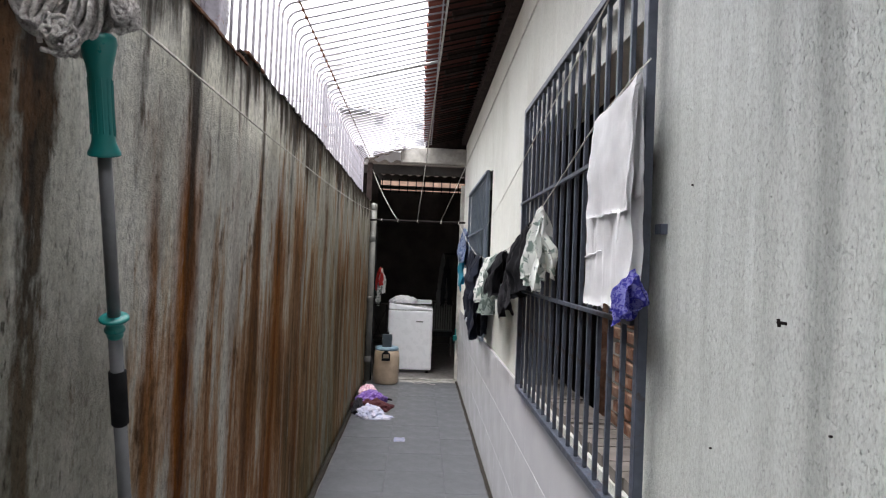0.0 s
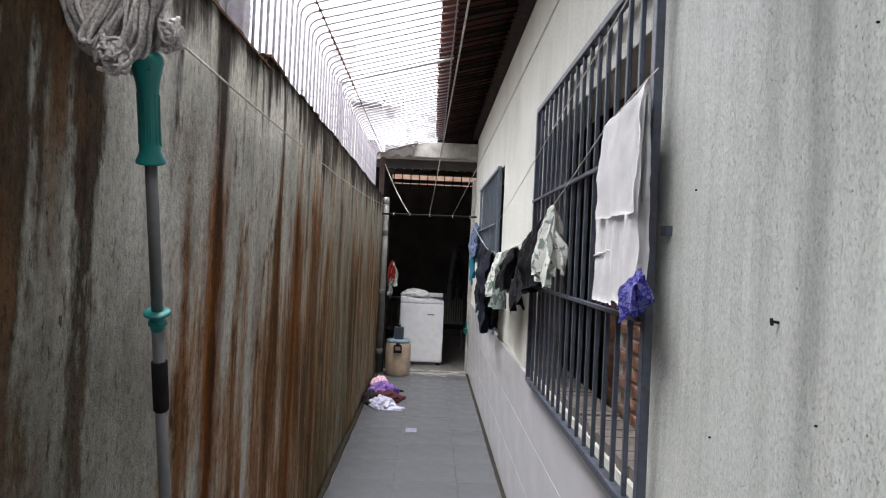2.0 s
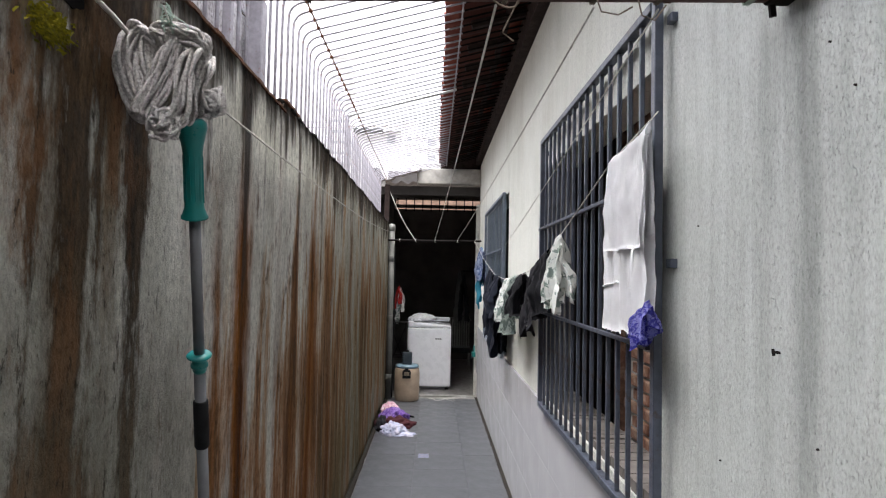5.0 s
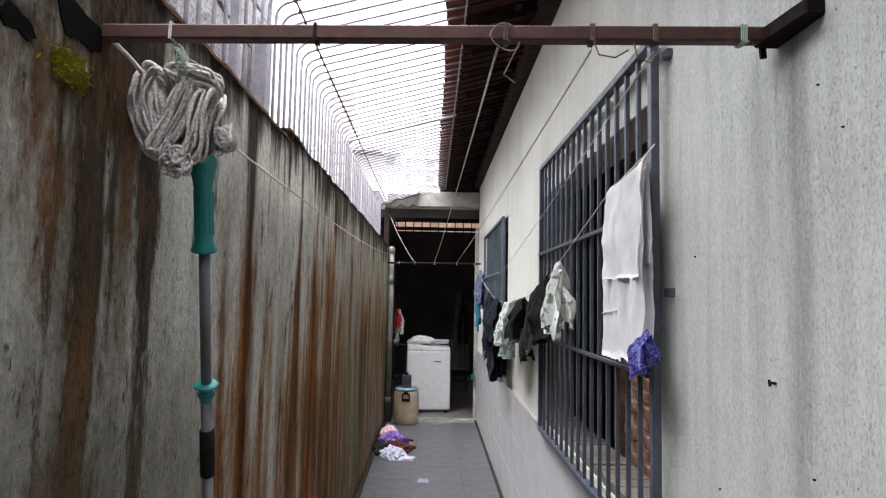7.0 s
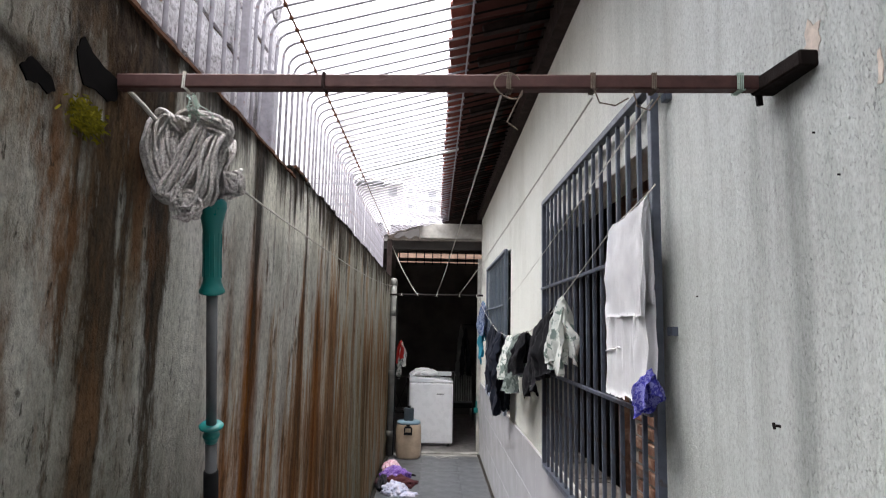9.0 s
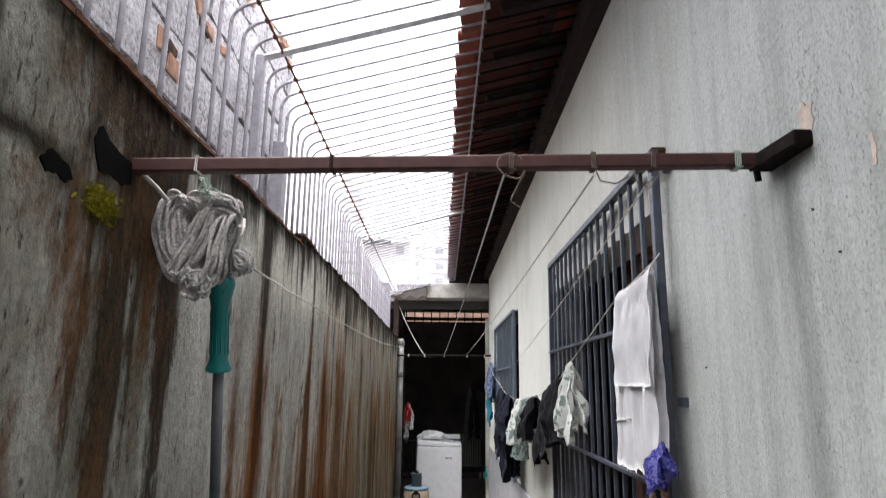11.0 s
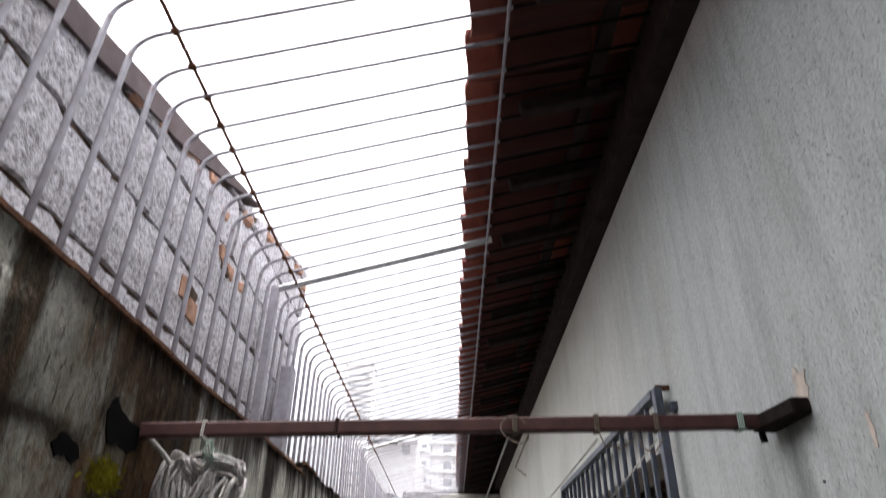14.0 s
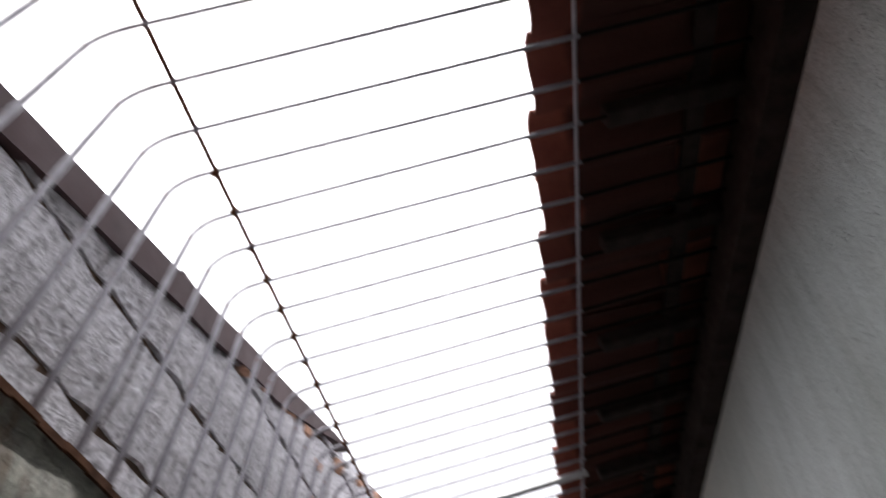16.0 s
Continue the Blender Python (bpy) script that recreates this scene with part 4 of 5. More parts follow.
# ---- washing bar and its brackets ----
wbar = thing("washing_bar", "red-brown square steel bar across the passage", "bar")
bm = boxed((-0.775, 0.956, 2.174), (0.51, 0.984, 2.202), 0.003)
for v in bm.verts:
    v.co.z += 0.022 * (v.co.x + 0.6) - 0.011
part("bar", bm, M_BROWN, wbar)
bm = boxed((0.512, 0.838, 2.184), (XR + 0.004, 0.988, 2.214), 0.003)
for v in bm.verts:
    v.co.x -= 0.012 if v.co.y > 0.95 and v.co.x < 0.53 else 0
part("wall_bracket", bm, M_DARKROD, wbar, "short dark steel box welded to the bar end")
bm = tube(bmesh.new(), [(0.516, 0.985, 2.19), (0.520, 0.988, 2.165)], 0.007, 5)
part("wall_bracket", bm, M_BLACKSTEEL, wbar, "small blackened brace")


def ragged(points, x0, x1):
    """A flat ragged plate on the boundary wall from its (y, z) outline."""
    bm = bmesh.new()
    fine = []
    for k, (y, z) in enumerate(points):
        y2, z2 = points[(k + 1) % len(points)]
        for q in range(4):
            f = q / 4
            fine.append((y + (y2 - y) * f + 0.003 * wob3(k * 1.7 + q * 2.3, 5, 1), z + (z2 - z) * f + 0.003 * wob3(k * 2.1 + q * 1.9, 2, 7)))
    points = fine
    near = [bm.verts.new((x1, y, z)) for y, z in points]
    back = [bm.verts.new((x0, y, z)) for y, z in points]
    bm.faces.new(near)
    bm.faces.new(back[::-1])
    for k in range(len(points)):
        q = (k + 1) % len(points)
        bm.faces.new((near[k], back[k], back[q], near[q]))
    return bm


# Flat black plate in place of the shaded niche at the bar end.
bm = ragged([(0.822, 2.172), (0.830, 2.198), (0.842, 2.206), (0.868, 2.190), (0.905, 2.180), (0.955, 2.176), (0.962, 2.135), (0.930, 2.122), (0.890, 2.128), (0.850, 2.122), (0.836, 2.140)], XL - 0.02, XL + 0.003)
part("wall_bracket", bm, M_RECESS, wbar, "flat black plate painted as a shaded recess in the stained wall")
def barz(x):
    return 2.188 + 0.022 * (x + 0.6) - 0.011


for x, m, turns in ((-0.600, M_ROPE, 2), (0.182, M_TWINE, 3), (0.300, M_TWINE, 3), (0.467, M_CORD, 4), (-0.335, M_BURNT, 2), (0.02, M_TWINE, 3)):
    bm = bmesh.new()
    for q in range(turns):
        xx = x + 0.0034 * (q - turns / 2)
        h = 0.0160
        tube(bm, [(xx + 0.001 * c, 0.97 + h * a, barz(x) + h * b) for c, (a, b) in enumerate(((-1, -1), (-1, 1), (1, 1), (1, -1), (-1, -1)))], 0.0014, 6)
    part("lashing", bm, m, wbar, "cord wound round the bar")
bm = tube(bmesh.new(), [(0.015 + 0.026 * math.cos(a) + 0.012 * max(0, -math.sin(a)), 0.945, barz(0) - 0.014 + 0.026 * math.sin(a)) for a in (0.5 + 0.32 * k for k in range(18))] + [(0.035, 0.945, barz(0) - 0.10), (0.015, 0.945, barz(0) - 0.085)][::-1], 0.0016, 6)
part("lashing", bm, M_TWINE, wbar, "loose curled cord end")
bm = tube(bmesh.new(), [(0.182, 0.948, barz(0.1) - 0.02), (0.19, 0.945, barz(0.1) - 0.045), (0.22, 0.945, barz(0.1) - 0.05), (0.245, 0.945, barz(0.1) - 0.035)], 0.0016, 6)
tube(bm, [(0.255, 0.945, barz(0.1) - 0.02), (0.262, 0.945, barz(0.1) - 0.05), (0.285, 0.945, barz(0.1) - 0.058), (0.305, 0.945, barz(0.1) - 0.03)], 0.0016, 6)
part("lashing", bm, M_TWINE, wbar, "loose cord loops")

rail = thing("line_rail", "thin dark steel rail across the far end", "rail")
part("rail", tube(bmesh.new(), [(-0.84, 8.36, 2.15), (0.62, 8.36, 2.16)], 0.013, 8), M_BLACKSTEEL, rail)
for x in (-0.58, -0.36, -0.096, 0.214, 0.45):
    part("lashing", tube(bmesh.new(), [(x, 8.345, 2.135), (x + 0.01, 8.345, 2.175), (x + 0.01, 8.378, 2.175), (x + 0.015, 8.378, 2.13)], 0.005, 5), M_ROPE, rail)


def cord(label, pts, r=0.0028):
    return tagged(part("clothesline", tube(bmesh.new(), pts, r, 6), M_ROPE, smooth=True), label, "clothesline", "clotheslines")


cord("thin grey clothesline from bar to rail", sag((0.005, 0.97, 2.165), (-0.096, 8.36, 2.16), 0.03), 0.0024)
cord("thin grey clothesline from bar to rail", sag((0.182, 0.97, 2.165), (0.214, 8.36, 2.17), 0.02), 0.0022)
cord("thin grey clothesline tied beside the window", sag((0.30, 0.97, 2.165), (0.525, 5.39, 1.95), 0.01), 0.0019)
cord("pale clothesline along the stained wall", sag((-0.536, 1.09, 2.005), (-0.69, 8.36, 2.27), 0.05), 0.0023)
cord("grey cord from the post to the rail", sag((-0.74, 8.50, 2.86), (-0.36, 8.36, 2.16), 0.05), 0.004)
LINE4 = [(0.497, 1.515, 2.128), (0.466, 1.49, 2.095), (0.466, 1.84, 2.052), (0.462, 2.637, 1.862), (0.45, 2.95, 1.77), (0.44, 3.5, 1.70), (0.44, 4.15, 1.665), (0.44, 4.6, 1.66), (0.44, 5.4, 1.70), (0.445, 6.6, 1.86), (0.45, 8.36, 2.16)]
cord("sagging clothesline loaded with wet clothes", LINE4, 0.0024)


def line_z(y):
    for (xa, ya, za), (xb, yb, zb) in zip(LINE4[1:], LINE4[2:]):
        if ya <= y <= yb:
            return za + (zb - za) * (y - ya) / (yb - ya)
    return 2.0


# ---- clothes ----
def hung(name, label, mat, y0, y1, drop_f, drop_b, x=0.445, folds=5, amp=0.014, spread=0.03, flare=0.0, seed=1, ragged=0.02, topz=None, pinch=0.0, nu=46, parent=None, cat="laundry", botz=None):
    """A cloth folded over a line: front leaf, fold, back leaf."""
    bm = bmesh.new()
    nv = 44

    def f(u, v):
        y = y0 + (y1 - y0) * u
        zt = topz(u) if topz else line_z(y)
        mid = 0.5 * (y0 + y1)
        side = -1 if v < 0.5 else 1
        k = abs(v - 0.5) * 2
        drop = (drop_f if side < 0 else drop_b) * (1 + ragged * 3 * wob3(u * 3, seed, side) + ragged * wob3(u * 11, seed, side))
        if botz:
            drop = (zt - botz - (0.03 if side > 0 else 0)) * (1 + 0.02 * wob3(u * 3, seed, side))
        d = k * drop
        wv = math.sin(u * folds * 2 * math.pi + seed + 1.3 * wob3(u * 2, d * 3, seed)) * amp * min(1, 0.25 + k * 1.4)
        wv += (0.006 + amp * 0.9) * wob3(u * 5, d * 9, seed + side * 3) * min(1, k * 4) + (0.003 + 0.3 * amp) * wob3(u * 15 + d * 20, d * 24, seed) * min(1, k * 4)
        squeeze = 1 - pinch * (1 - min(1, k * 1.3)) + flare * k
        yy_ = mid + (y - mid) * squeeze
        xx_ = x + side * (0.006 + spread * math.sin(min(1, k * 1.2) * 1.4)) + wv
        rise = 0.008 * (1 - min(1, k * 12))
        return Vector((xx_, yy_ + 0.01 * wob3(d * 6, u * 4, seed), zt - d + rise + 0.006 * wob3(u * 9, k * 5, seed)))

    grid(bm, nu, nv, f)
    bmesh.ops.solidify(bm, geom=bm.faces[:], thickness=0.0022)
    ob = part(name, bm, mat, parent, smooth=True)
    return tagged(ob, label, cat if not parent else "", "clothes on the line" if not parent else "")


towel = tagged(thing("white_trousers", "long white cotton trousers hung beside the window grille", "trousers"), group="clothes on the line")
hung("trouser_leg", "", F_WHITE, 1.493, 1.698, 0.50, 0.46, 0.466, 1.2, 0.003, 0.009, seed=2, ragged=0.01, topz=lambda u: 2.068 - 0.012 * u, botz=1.524, parent=towel)
hung("trouser_leg", "", F_WHITE, 1.687, 1.887, 0.50, 0.46, 0.469, 1.2, 0.003, 0.009, seed=8, ragged=0.01, topz=lambda u: 2.052 - 0.016 * u, botz=1.517, parent=towel)
part("seam", tube(bmesh.new(), [(0.452, 1.72 + 0.0225 * k, 1.668 - 0.002 * k + 0.002 * math.sin(k * 1.7)) for k in range(8)], 0.0030, 6), F_WHITE, towel, "stitched pocket seam", True)
part("drawstring", tube(bmesh.new(), [(0.448, 1.565 + 0.006 * math.sin(k * 0.8), 1.768 - 0.028 * k) for k in range(6)], 0.0036, 6), F_WHITE, towel, "white cotton drawstring", True)
hung("white_towel", "short white towel hung over a longer white garment", F_WHITE, 1.488, 1.839, 0.30, 0.2, 0.463, 2, 0.003, 0.013, seed=5, ragged=0.01, topz=lambda u: 2.088 - 0.030 * u - 0.008 * math.sin(u * 3.1), botz=1.760, cat="towel")
hung("lace_garment", "small purple lace garment hanging from the white cotton", F_LACE, 1.440, 1.525, 0.075, 0.06, 0.452, 3.2, 0.016, 0.012, seed=9, ragged=0.10, topz=lambda u: 1.575 + 0.028 * math.sin(1.2 + u * 2.2) + 0.01 * math.sin(u * 11), nu=40)
hung("printed_shirt", "white shirt with green print pinched on the line", F_PRINT, 2.44, 2.76, 0.27, 0.24, 0.45, 4, 0.020, 0.03, seed=3, ragged=0.08, pinch=0.72, topz=lambda u: 1.865 - 0.12 * abs(u - 0.5))
hung("dark_shorts", "charcoal shorts hanging on the line", F_CHAR, 2.98, 3.40, 0.35, 0.26, 0.44, 1.6, 0.026, 0.03, seed=4, ragged=0.05, pinch=0.25)
hung("black_blouse", "black blouse bunched on the line", F_BLACK, 2.80, 3.06, 0.30, 0.22, 0.44, 1.5, 0.030, 0.035, seed=14, ragged=0.05, pinch=0.3)
hung("black_shorts", "black shorts with a pale patch on the line", F_BLACK, 3.50, 3.86, 0.25, 0.17, 0.44, 1.7, 0.035, 0.04, seed=6, ragged=0.05, pinch=0.3)
hung("leaf_print_blouse", "grey-green print blouse hanging on the line", F_LEAF, 3.80, 4.22, 0.37, 0.26, 0.435, 2.2, 0.03, 0.036, seed=7, ragged=0.05, pinch=0.4)
hung("white_print_blouse", "white print blouse hanging on the line", F_PRINT, 4.22, 4.60, 0.30, 0.2, 0.44, 2, 0.03, 0.03, seed=8, ragged=0.16, pinch=0.3)
hung("navy_jacket", "dark navy jacket hanging on the line", F_NAVY, 4.72, 5.25, 0.32, 0.28, 0.43, 1.5, 0.04, 0.04, seed=10, ragged=0.05, pinch=0.35)
hung("navy_trousers", "long dark navy trousers hanging on the line", F_NAVY, 4.85, 5.30, 0.64, 0.62, 0.445, 1.4, 0.03, 0.03, seed=11, ragged=0.05, pinch=0.2)
hung("dark_trousers", "dark wet trousers hanging on the line", F_NAVY, 5.45, 5.85, 0.58, 0.55, 0.44, 2, 0.025, 0.03, seed=12, ragged=0.05)
hung("blue_shirt", "washed blue shirt hanging at the rail end", F_BLUE, 7.30, 7.75, 0.36, 0.34, 0.490, 1.6, 0.03, 0.034, seed=15, ragged=0.10)
hung("cyan_blouse", "bright cyan blouse hanging at the rail end", F_CYAN, 7.40, 7.70, 0.66, 0.42, 0.495, 1.5, 0.025, 0.026, seed=16, ragged=0.08)
hung("red_shirt", "red shirt hanging beside the drainpipe", F_RED, 8.78, 8.95, 0.26, 0.22, -0.60, 3, 0.025, 0.03, seed=17, ragged=0.1, topz=lambda u: 1.52 - 0.1 * abs(u - 0.5))
hung("white_cloth", "white cloth hanging beside the drainpipe", F_PRINT, 8.80, 8.97, 0.45, 0.3, -0.575, 3, 0.025, 0.03, seed=18, ragged=0.1, topz=lambda u: 1.50 - 0.1 * abs(u - 0.5))
hung("dark_coat", "dark coat hanging in the laundry", F_BLACK, 10.35, 10.65, 0.75, 0.7, 0.42, 3, 0.03, 0.05, seed=19, ragged=0.04, topz=lambda u: 1.72 - 0.2 * abs(u - 0.5))
hung("grey_coat", "pale grey coat hanging in the laundry", fabric("grey_wool", (0.16, 0.155, 0.15)), 10.7, 11.0, 0.85, 0.7, 0.36, 3, 0.03, 0.05, seed=20, ragged=0.04, topz=lambda u: 1.78 - 0.2 * abs(u - 0.5))


def heap(name, label, mat, at, size, seed, rough=0.5):
    bm = bmesh.new()
    bmesh.ops.create_icosphere(bm, subdivisions=5, radius=1)
    for v in bm.verts:
        c = v.co.copy()
        k = 1 + rough * (abs(wob3(c.x * 2.2 + seed, c.y * 2.2, c.z * 1.2)) - 0.25) + rough * 0.35 * abs(wob3(c.x * 6, c.y * 6 + seed, c.z * 4)) + 0.12 * rough * wob3(c.x * 15, c.y * 15, c.z * 9 + seed)
        z = max(c.z * k, -0.02) if c.z > -0.2 else -0.02
        v.co = Vector((at[0] + c.x * k * size[0], at[1] + c.y * k * size[1], max(0.002, at[2] + z * size[2])))
    return tagged(part(name, bm, mat, smooth=True), label, "clothes", "clothes on the floor")


heap("pink_garment", "pink floral garment thrown on the floor pile", F_PINK, (-0.59, 7.40, 0.05), (0.10, 0.16, 0.10), 1)
heap("purple_garment", "purple print garment in the floor pile", F_PURPLE, (-0.52, 7.10, 0.02), (0.16, 0.20, 0.12), 2)
heap("maroon_garment", "dark maroon garment in the floor pile", F_MAROON, (-0.50, 6.88, 0.0), (0.21, 0.22, 0.09), 3)
heap("lilac_garment", "pale lilac garment spread on the floor", F_LILAC, (-0.50, 6.58, 0.0), (0.13, 0.18, 0.10), 4)
heap("lilac_scarf", "pale lilac cloth flat on the floor", F_LILAC, (-0.42, 6.50, 0.0), (0.17, 0.10, 0.025), 5)
heap("black_garment", "black garment against the boundary wall", F_BLACK, (-0.64, 6.85, 0.0), (0.07, 0.28, 0.10), 6)
tagged(part("strap", tube(bmesh.new(), [(-0.50, 7.40, 0.03), (-0.40, 7.35, 0.012), (-0.30, 7.28, 0.01)], [0.018, 0.02, 0.012], 7), M_GRIP, smooth=True), "flat black strap on the floor", "strap")
bm = bmesh.new()
tube(bm, [(0.03 * k + 0.02 * math.sin(k * 1.3) - 0.12, 8.36 + 0.07 * math.cos(k * 0.9), 0.004) for k in range(12)], 0.004, 6)
tagged(part("string", bm, M_ROPE, smooth=True), "loose white string on the floor", "string")

bm = grid(bmesh.new(), 8, 6, lambda u, v: Vector((-0.21 + 0.10 * u + 0.012 * wob3(u * 3, v * 3, 1), 5.66 + 0.13 * v + 0.02 * wob3(u * 4, v * 4, 7), 0.0045 + 0.001 * wob3(u * 5, v * 5, 2))))
bmesh.ops.solidify(bm, geom=bm.faces[:], thickness=0.0012)
tagged(part("paint_scrap", bm, F_LILAC), "small pale scrap stuck to the floor", "scrap")

# ---- mop hung head-up from the bar ----
mop = thing("mop", "cotton string mop hung head-up with a teal socket", "mop", (-0.60, 1.14, 1.8))


def on_pole(z):
    """The pole leans from the head at the top away along the wall."""
    k = (z - 1.791) / (1.265 - 1.791)
    return Vector((-0.592 - 0.036 * k + 0.60, 1.152 + 0.19 * k - 1.14, z - 1.8))


def turned(name, rows, mat, label, n=20):
    bm = bmesh.new()
    tube(bm, [on_pole(z) for r, z in rows], [r for r, z in rows], n)
    return part(name, bm, mat, mop, label, True)


turned("socket", [(0.020, 1.975), (0.028, 1.968), (0.0295, 1.958), (0.026, 1.945), (0.021, 1.925), (0.0185, 1.905), (0.018, 1.87), (0.018, 1.825), (0.0195, 1.805), (0.0235, 1.794), (0.0268, 1.788), (0.0268, 1.784), (0.012, 1.784)], M_TEAL, "ribbed teal plastic socket")
sock = [o for o in mop.children if o.name.startswith("socket")][0]
bm = bmesh.new()
for q in range(12):
    a = 2 * math.pi * q / 12
    off = Vector((math.cos(a), math.sin(a), 0))
    tube(bm, [on_pole(z) + off * r for z, r in ((1.905, 0.0183), (1.86, 0.0178), (1.815, 0.0185))], 0.0018, 5)
part("rib", bm, M_TEAL, sock, "moulded ribs")
turned("pole", [(0.0115, 1.79), (0.0115, 1.48)], M_POLE, "grey telescopic pole")
turned("collar", [(0.013, 1.494), (0.0245, 1.492), (0.0270, 1.489), (0.0265, 1.486), (0.0180, 1.482), (0.0155, 1.478), (0.0155, 1.470), (0.0185, 1.469), (0.0185, 1.464), (0.0150, 1.462), (0.0150, 1.455), (0.013, 1.45)], M_TEAL, "teal locking collar")
turned("pole", [(0.0128, 1.46), (0.0128, 0.42)], M_POLE, "thicker grey lower pole")
turned("grip", [(0.0128, 1.383), (0.0165, 1.38), (0.0165, 1.27), (0.0128, 1.266)], M_GRIP, "black foam grip")
turned("end_cap", [(0.014, 0.45), (0.0145, 0.41), (0.011, 0.40)], M_TEAL, "")
# Black core added so the gaps between strands look shaded.
bm = bmesh.new()
bmesh.ops.create_uvsphere(bm, u_segments=14, v_segments=8, radius=1, matrix=Matrix.Translation((-0.030, -0.045, 0.250)) @ Matrix.Diagonal((0.058, 0.034, 0.080, 1)))
part("yoke", bm, M_GRIP, mop, "black filler for the shade between the strands", True)
rnd = random.Random(21)
C = Vector((-0.622 + 0.60, 1.085 - 1.14, 0))


def smooth_line(ctl, per=5):
    out = []
    for i in range(len(ctl) - 1):
        a0, a1, a2, a3 = ctl[max(0, i - 1)], ctl[i], ctl[i + 1], ctl[min(len(ctl) - 1, i + 2)]
        for k in range(per):
            t = k / per
            out.append(0.5 * ((2 * a1) + (a2 - a0) * t + (2 * a0 - 5 * a1 + 4 * a2 - a3) * t * t + (3 * a1 - a0 - 3 * a2 + a3) * t ** 3))
    return out + [ctl[-1]]


def jit(r):
    return Vector((rnd.gauss(0, r), rnd.gauss(0, r), rnd.gauss(0, r)))


def spot(u, v, depth):
    """A place on the head: u across from 0 to 1, v down from 0 to 1, depth towards the viewer."""
    return Vector((-0.121 + 0.196 * u, -0.045 - depth, 0.352 - 0.236 * v))


def strand(ctl, r=0.0040, shake=0.004):
    pts = smooth_line([c + jit(shake) for c in ctl], 4)
    part("strand", tube(bmesh.new(), pts, r + 0.0006 * rnd.uniform(-1, 1), 6), M_MOP, mop, "", True)


# long strands fanning from one top corner and drawn in below
for q in range(64):
    u = (q % 32) / 31
    back = -0.055 if q >= 32 else 0.0
    d = 0.028 + 0.014 * math.sin(u * 3.1) + back + 0.010 * rnd.random()
    strand([spot(0.16 + 0.26 * u, 0.06 + 0.06 * rnd.random(), d - 0.03), spot(0.06 + 0.33 * u, 0.10 + 0.03 * rnd.random(), d), spot(0.01 + 0.42 * u, 0.32, d + 0.006), spot(0.06 + 0.42 * u, 0.50, d + 0.004),
            spot(0.16 + 0.36 * u, 0.66 + 0.04 * rnd.random(), d), spot(0.30 + 0.26 * u, 0.76 + 0.04 * rnd.random(), d - 0.012), spot(0.44 + 0.16 * u, 0.70, d - 0.03)])
# a front bunch swept from the other top corner into loops low down
for q in range(20):
    u = q / 19
    d = 0.050 + 0.014 * rnd.random()
    strand([spot(0.64 + 0.05 * u, 0.10, d - 0.03), spot(0.58 + 0.10 * u, 0.17 + 0.03 * u, d), spot(0.46 + 0.20 * u, 0.38 + 0.04 * u, d + 0.006), spot(0.37 + 0.21 * u, 0.56 + 0.05 * u, d + 0.004),
            spot(0.25 + 0.20 * u, 0.69 + 0.10 * u, d), spot(0.29 + 0.20 * u, 0.745 + 0.09 * u, d - 0.002), spot(0.42 + 0.18 * u, 0.68 + 0.06 * u, d - 0.008), spot(0.58 + 0.14 * u, 0.52, d - 0.018)])
# upright strands down the far side
for q in range(36):
    u = (q % 12) / 11
    d = 0.054 + 0.012 * rnd.random() - (0.030 * (q // 12))
    strand([spot(0.80 + 0.06 * u, 0.22, d - 0.02), spot(0.72 + 0.15 * u, 0.32, d), spot(0.70 + 0.13 * u, 0.52, d + 0.006), spot(0.66 + 0.14 * u, 0.70, d + 0.003), spot(0.54 + 0.20 * u, 0.86 - 0.05 * u, d - 0.004), spot(0.46 + 0.16 * u, 0.90 - 0.04 * u, d - 0.02)])
# small loops at the lowest point
for q in range(11):
    cu, cv, ru, rv = 0.44 + 0.22 * rnd.random(), 0.80 + 0.12 * rnd.random(), rnd.uniform(0.05, 0.09), rnd.uniform(0.05, 0.09)
    d, a0 = 0.050 + 0.022 * rnd.random(), rnd.uniform(0, 6.28)
    strand([spot(cu + ru * math.cos(a0 + k * 0.8), cv + rv * math.sin(a0 + k * 0.8), d + 0.006 * math.sin(k)) for k in range(8)], 0.0038, 0.002)
# a twisted bundle laid across the top
for q in range(26):
    w_, d = q / 25, 0.030 + 0.020 * rnd.random()
    strand([spot(0.30, 0.05 + 0.07 * w_, d - 0.03), spot(0.42, 0.02 + 0.12 * w_, d), spot(0.60, 0.03 + 0.14 * w_, d + 0.010), spot(0.80, 0.07 + 0.12 * w_, d + 0.008), spot(0.88, 0.12 + 0.12 * w_, d), spot(0.87, 0.22 + 0.06 * w_, d - 0.012), spot(0.74, 0.26, d - 0.02)])
for q in range(20):
    u0, v0, d = rnd.uniform(0.15, 0.42), rnd.uniform(0.04, 0.18), 0.046 + 0.012 * rnd.random()
    a0 = rnd.uniform(-0.5, 0.5)
    strand([spot(u0, v0 + 0.08, d - 0.02), spot(u0 + 0.05, v0, d), spot(u0 + 0.13, v0 + 0.06 * a0, d + 0.004), spot(u0 + 0.19, v0 + 0.08, d - 0.004)], 0.0039, 0.004)
bm = bmesh.new()
w = []
for q in range(10):
    w += [spot(0.93 + 0.09 * math.cos(k * 0.75 + q), 0.58 + 0.08 * math.sin(k * 0.6 + q * 1.7) + 0.008 * q, 0.005 + 0.014 * math.sin(k * 0.9 + q * 2)) for k in range(10)]
tube(bm, smooth_line(w, 2), 0.0048, 6)
part("knot", bm, M_MOP, mop, "cotton strands knotted to one side", True)
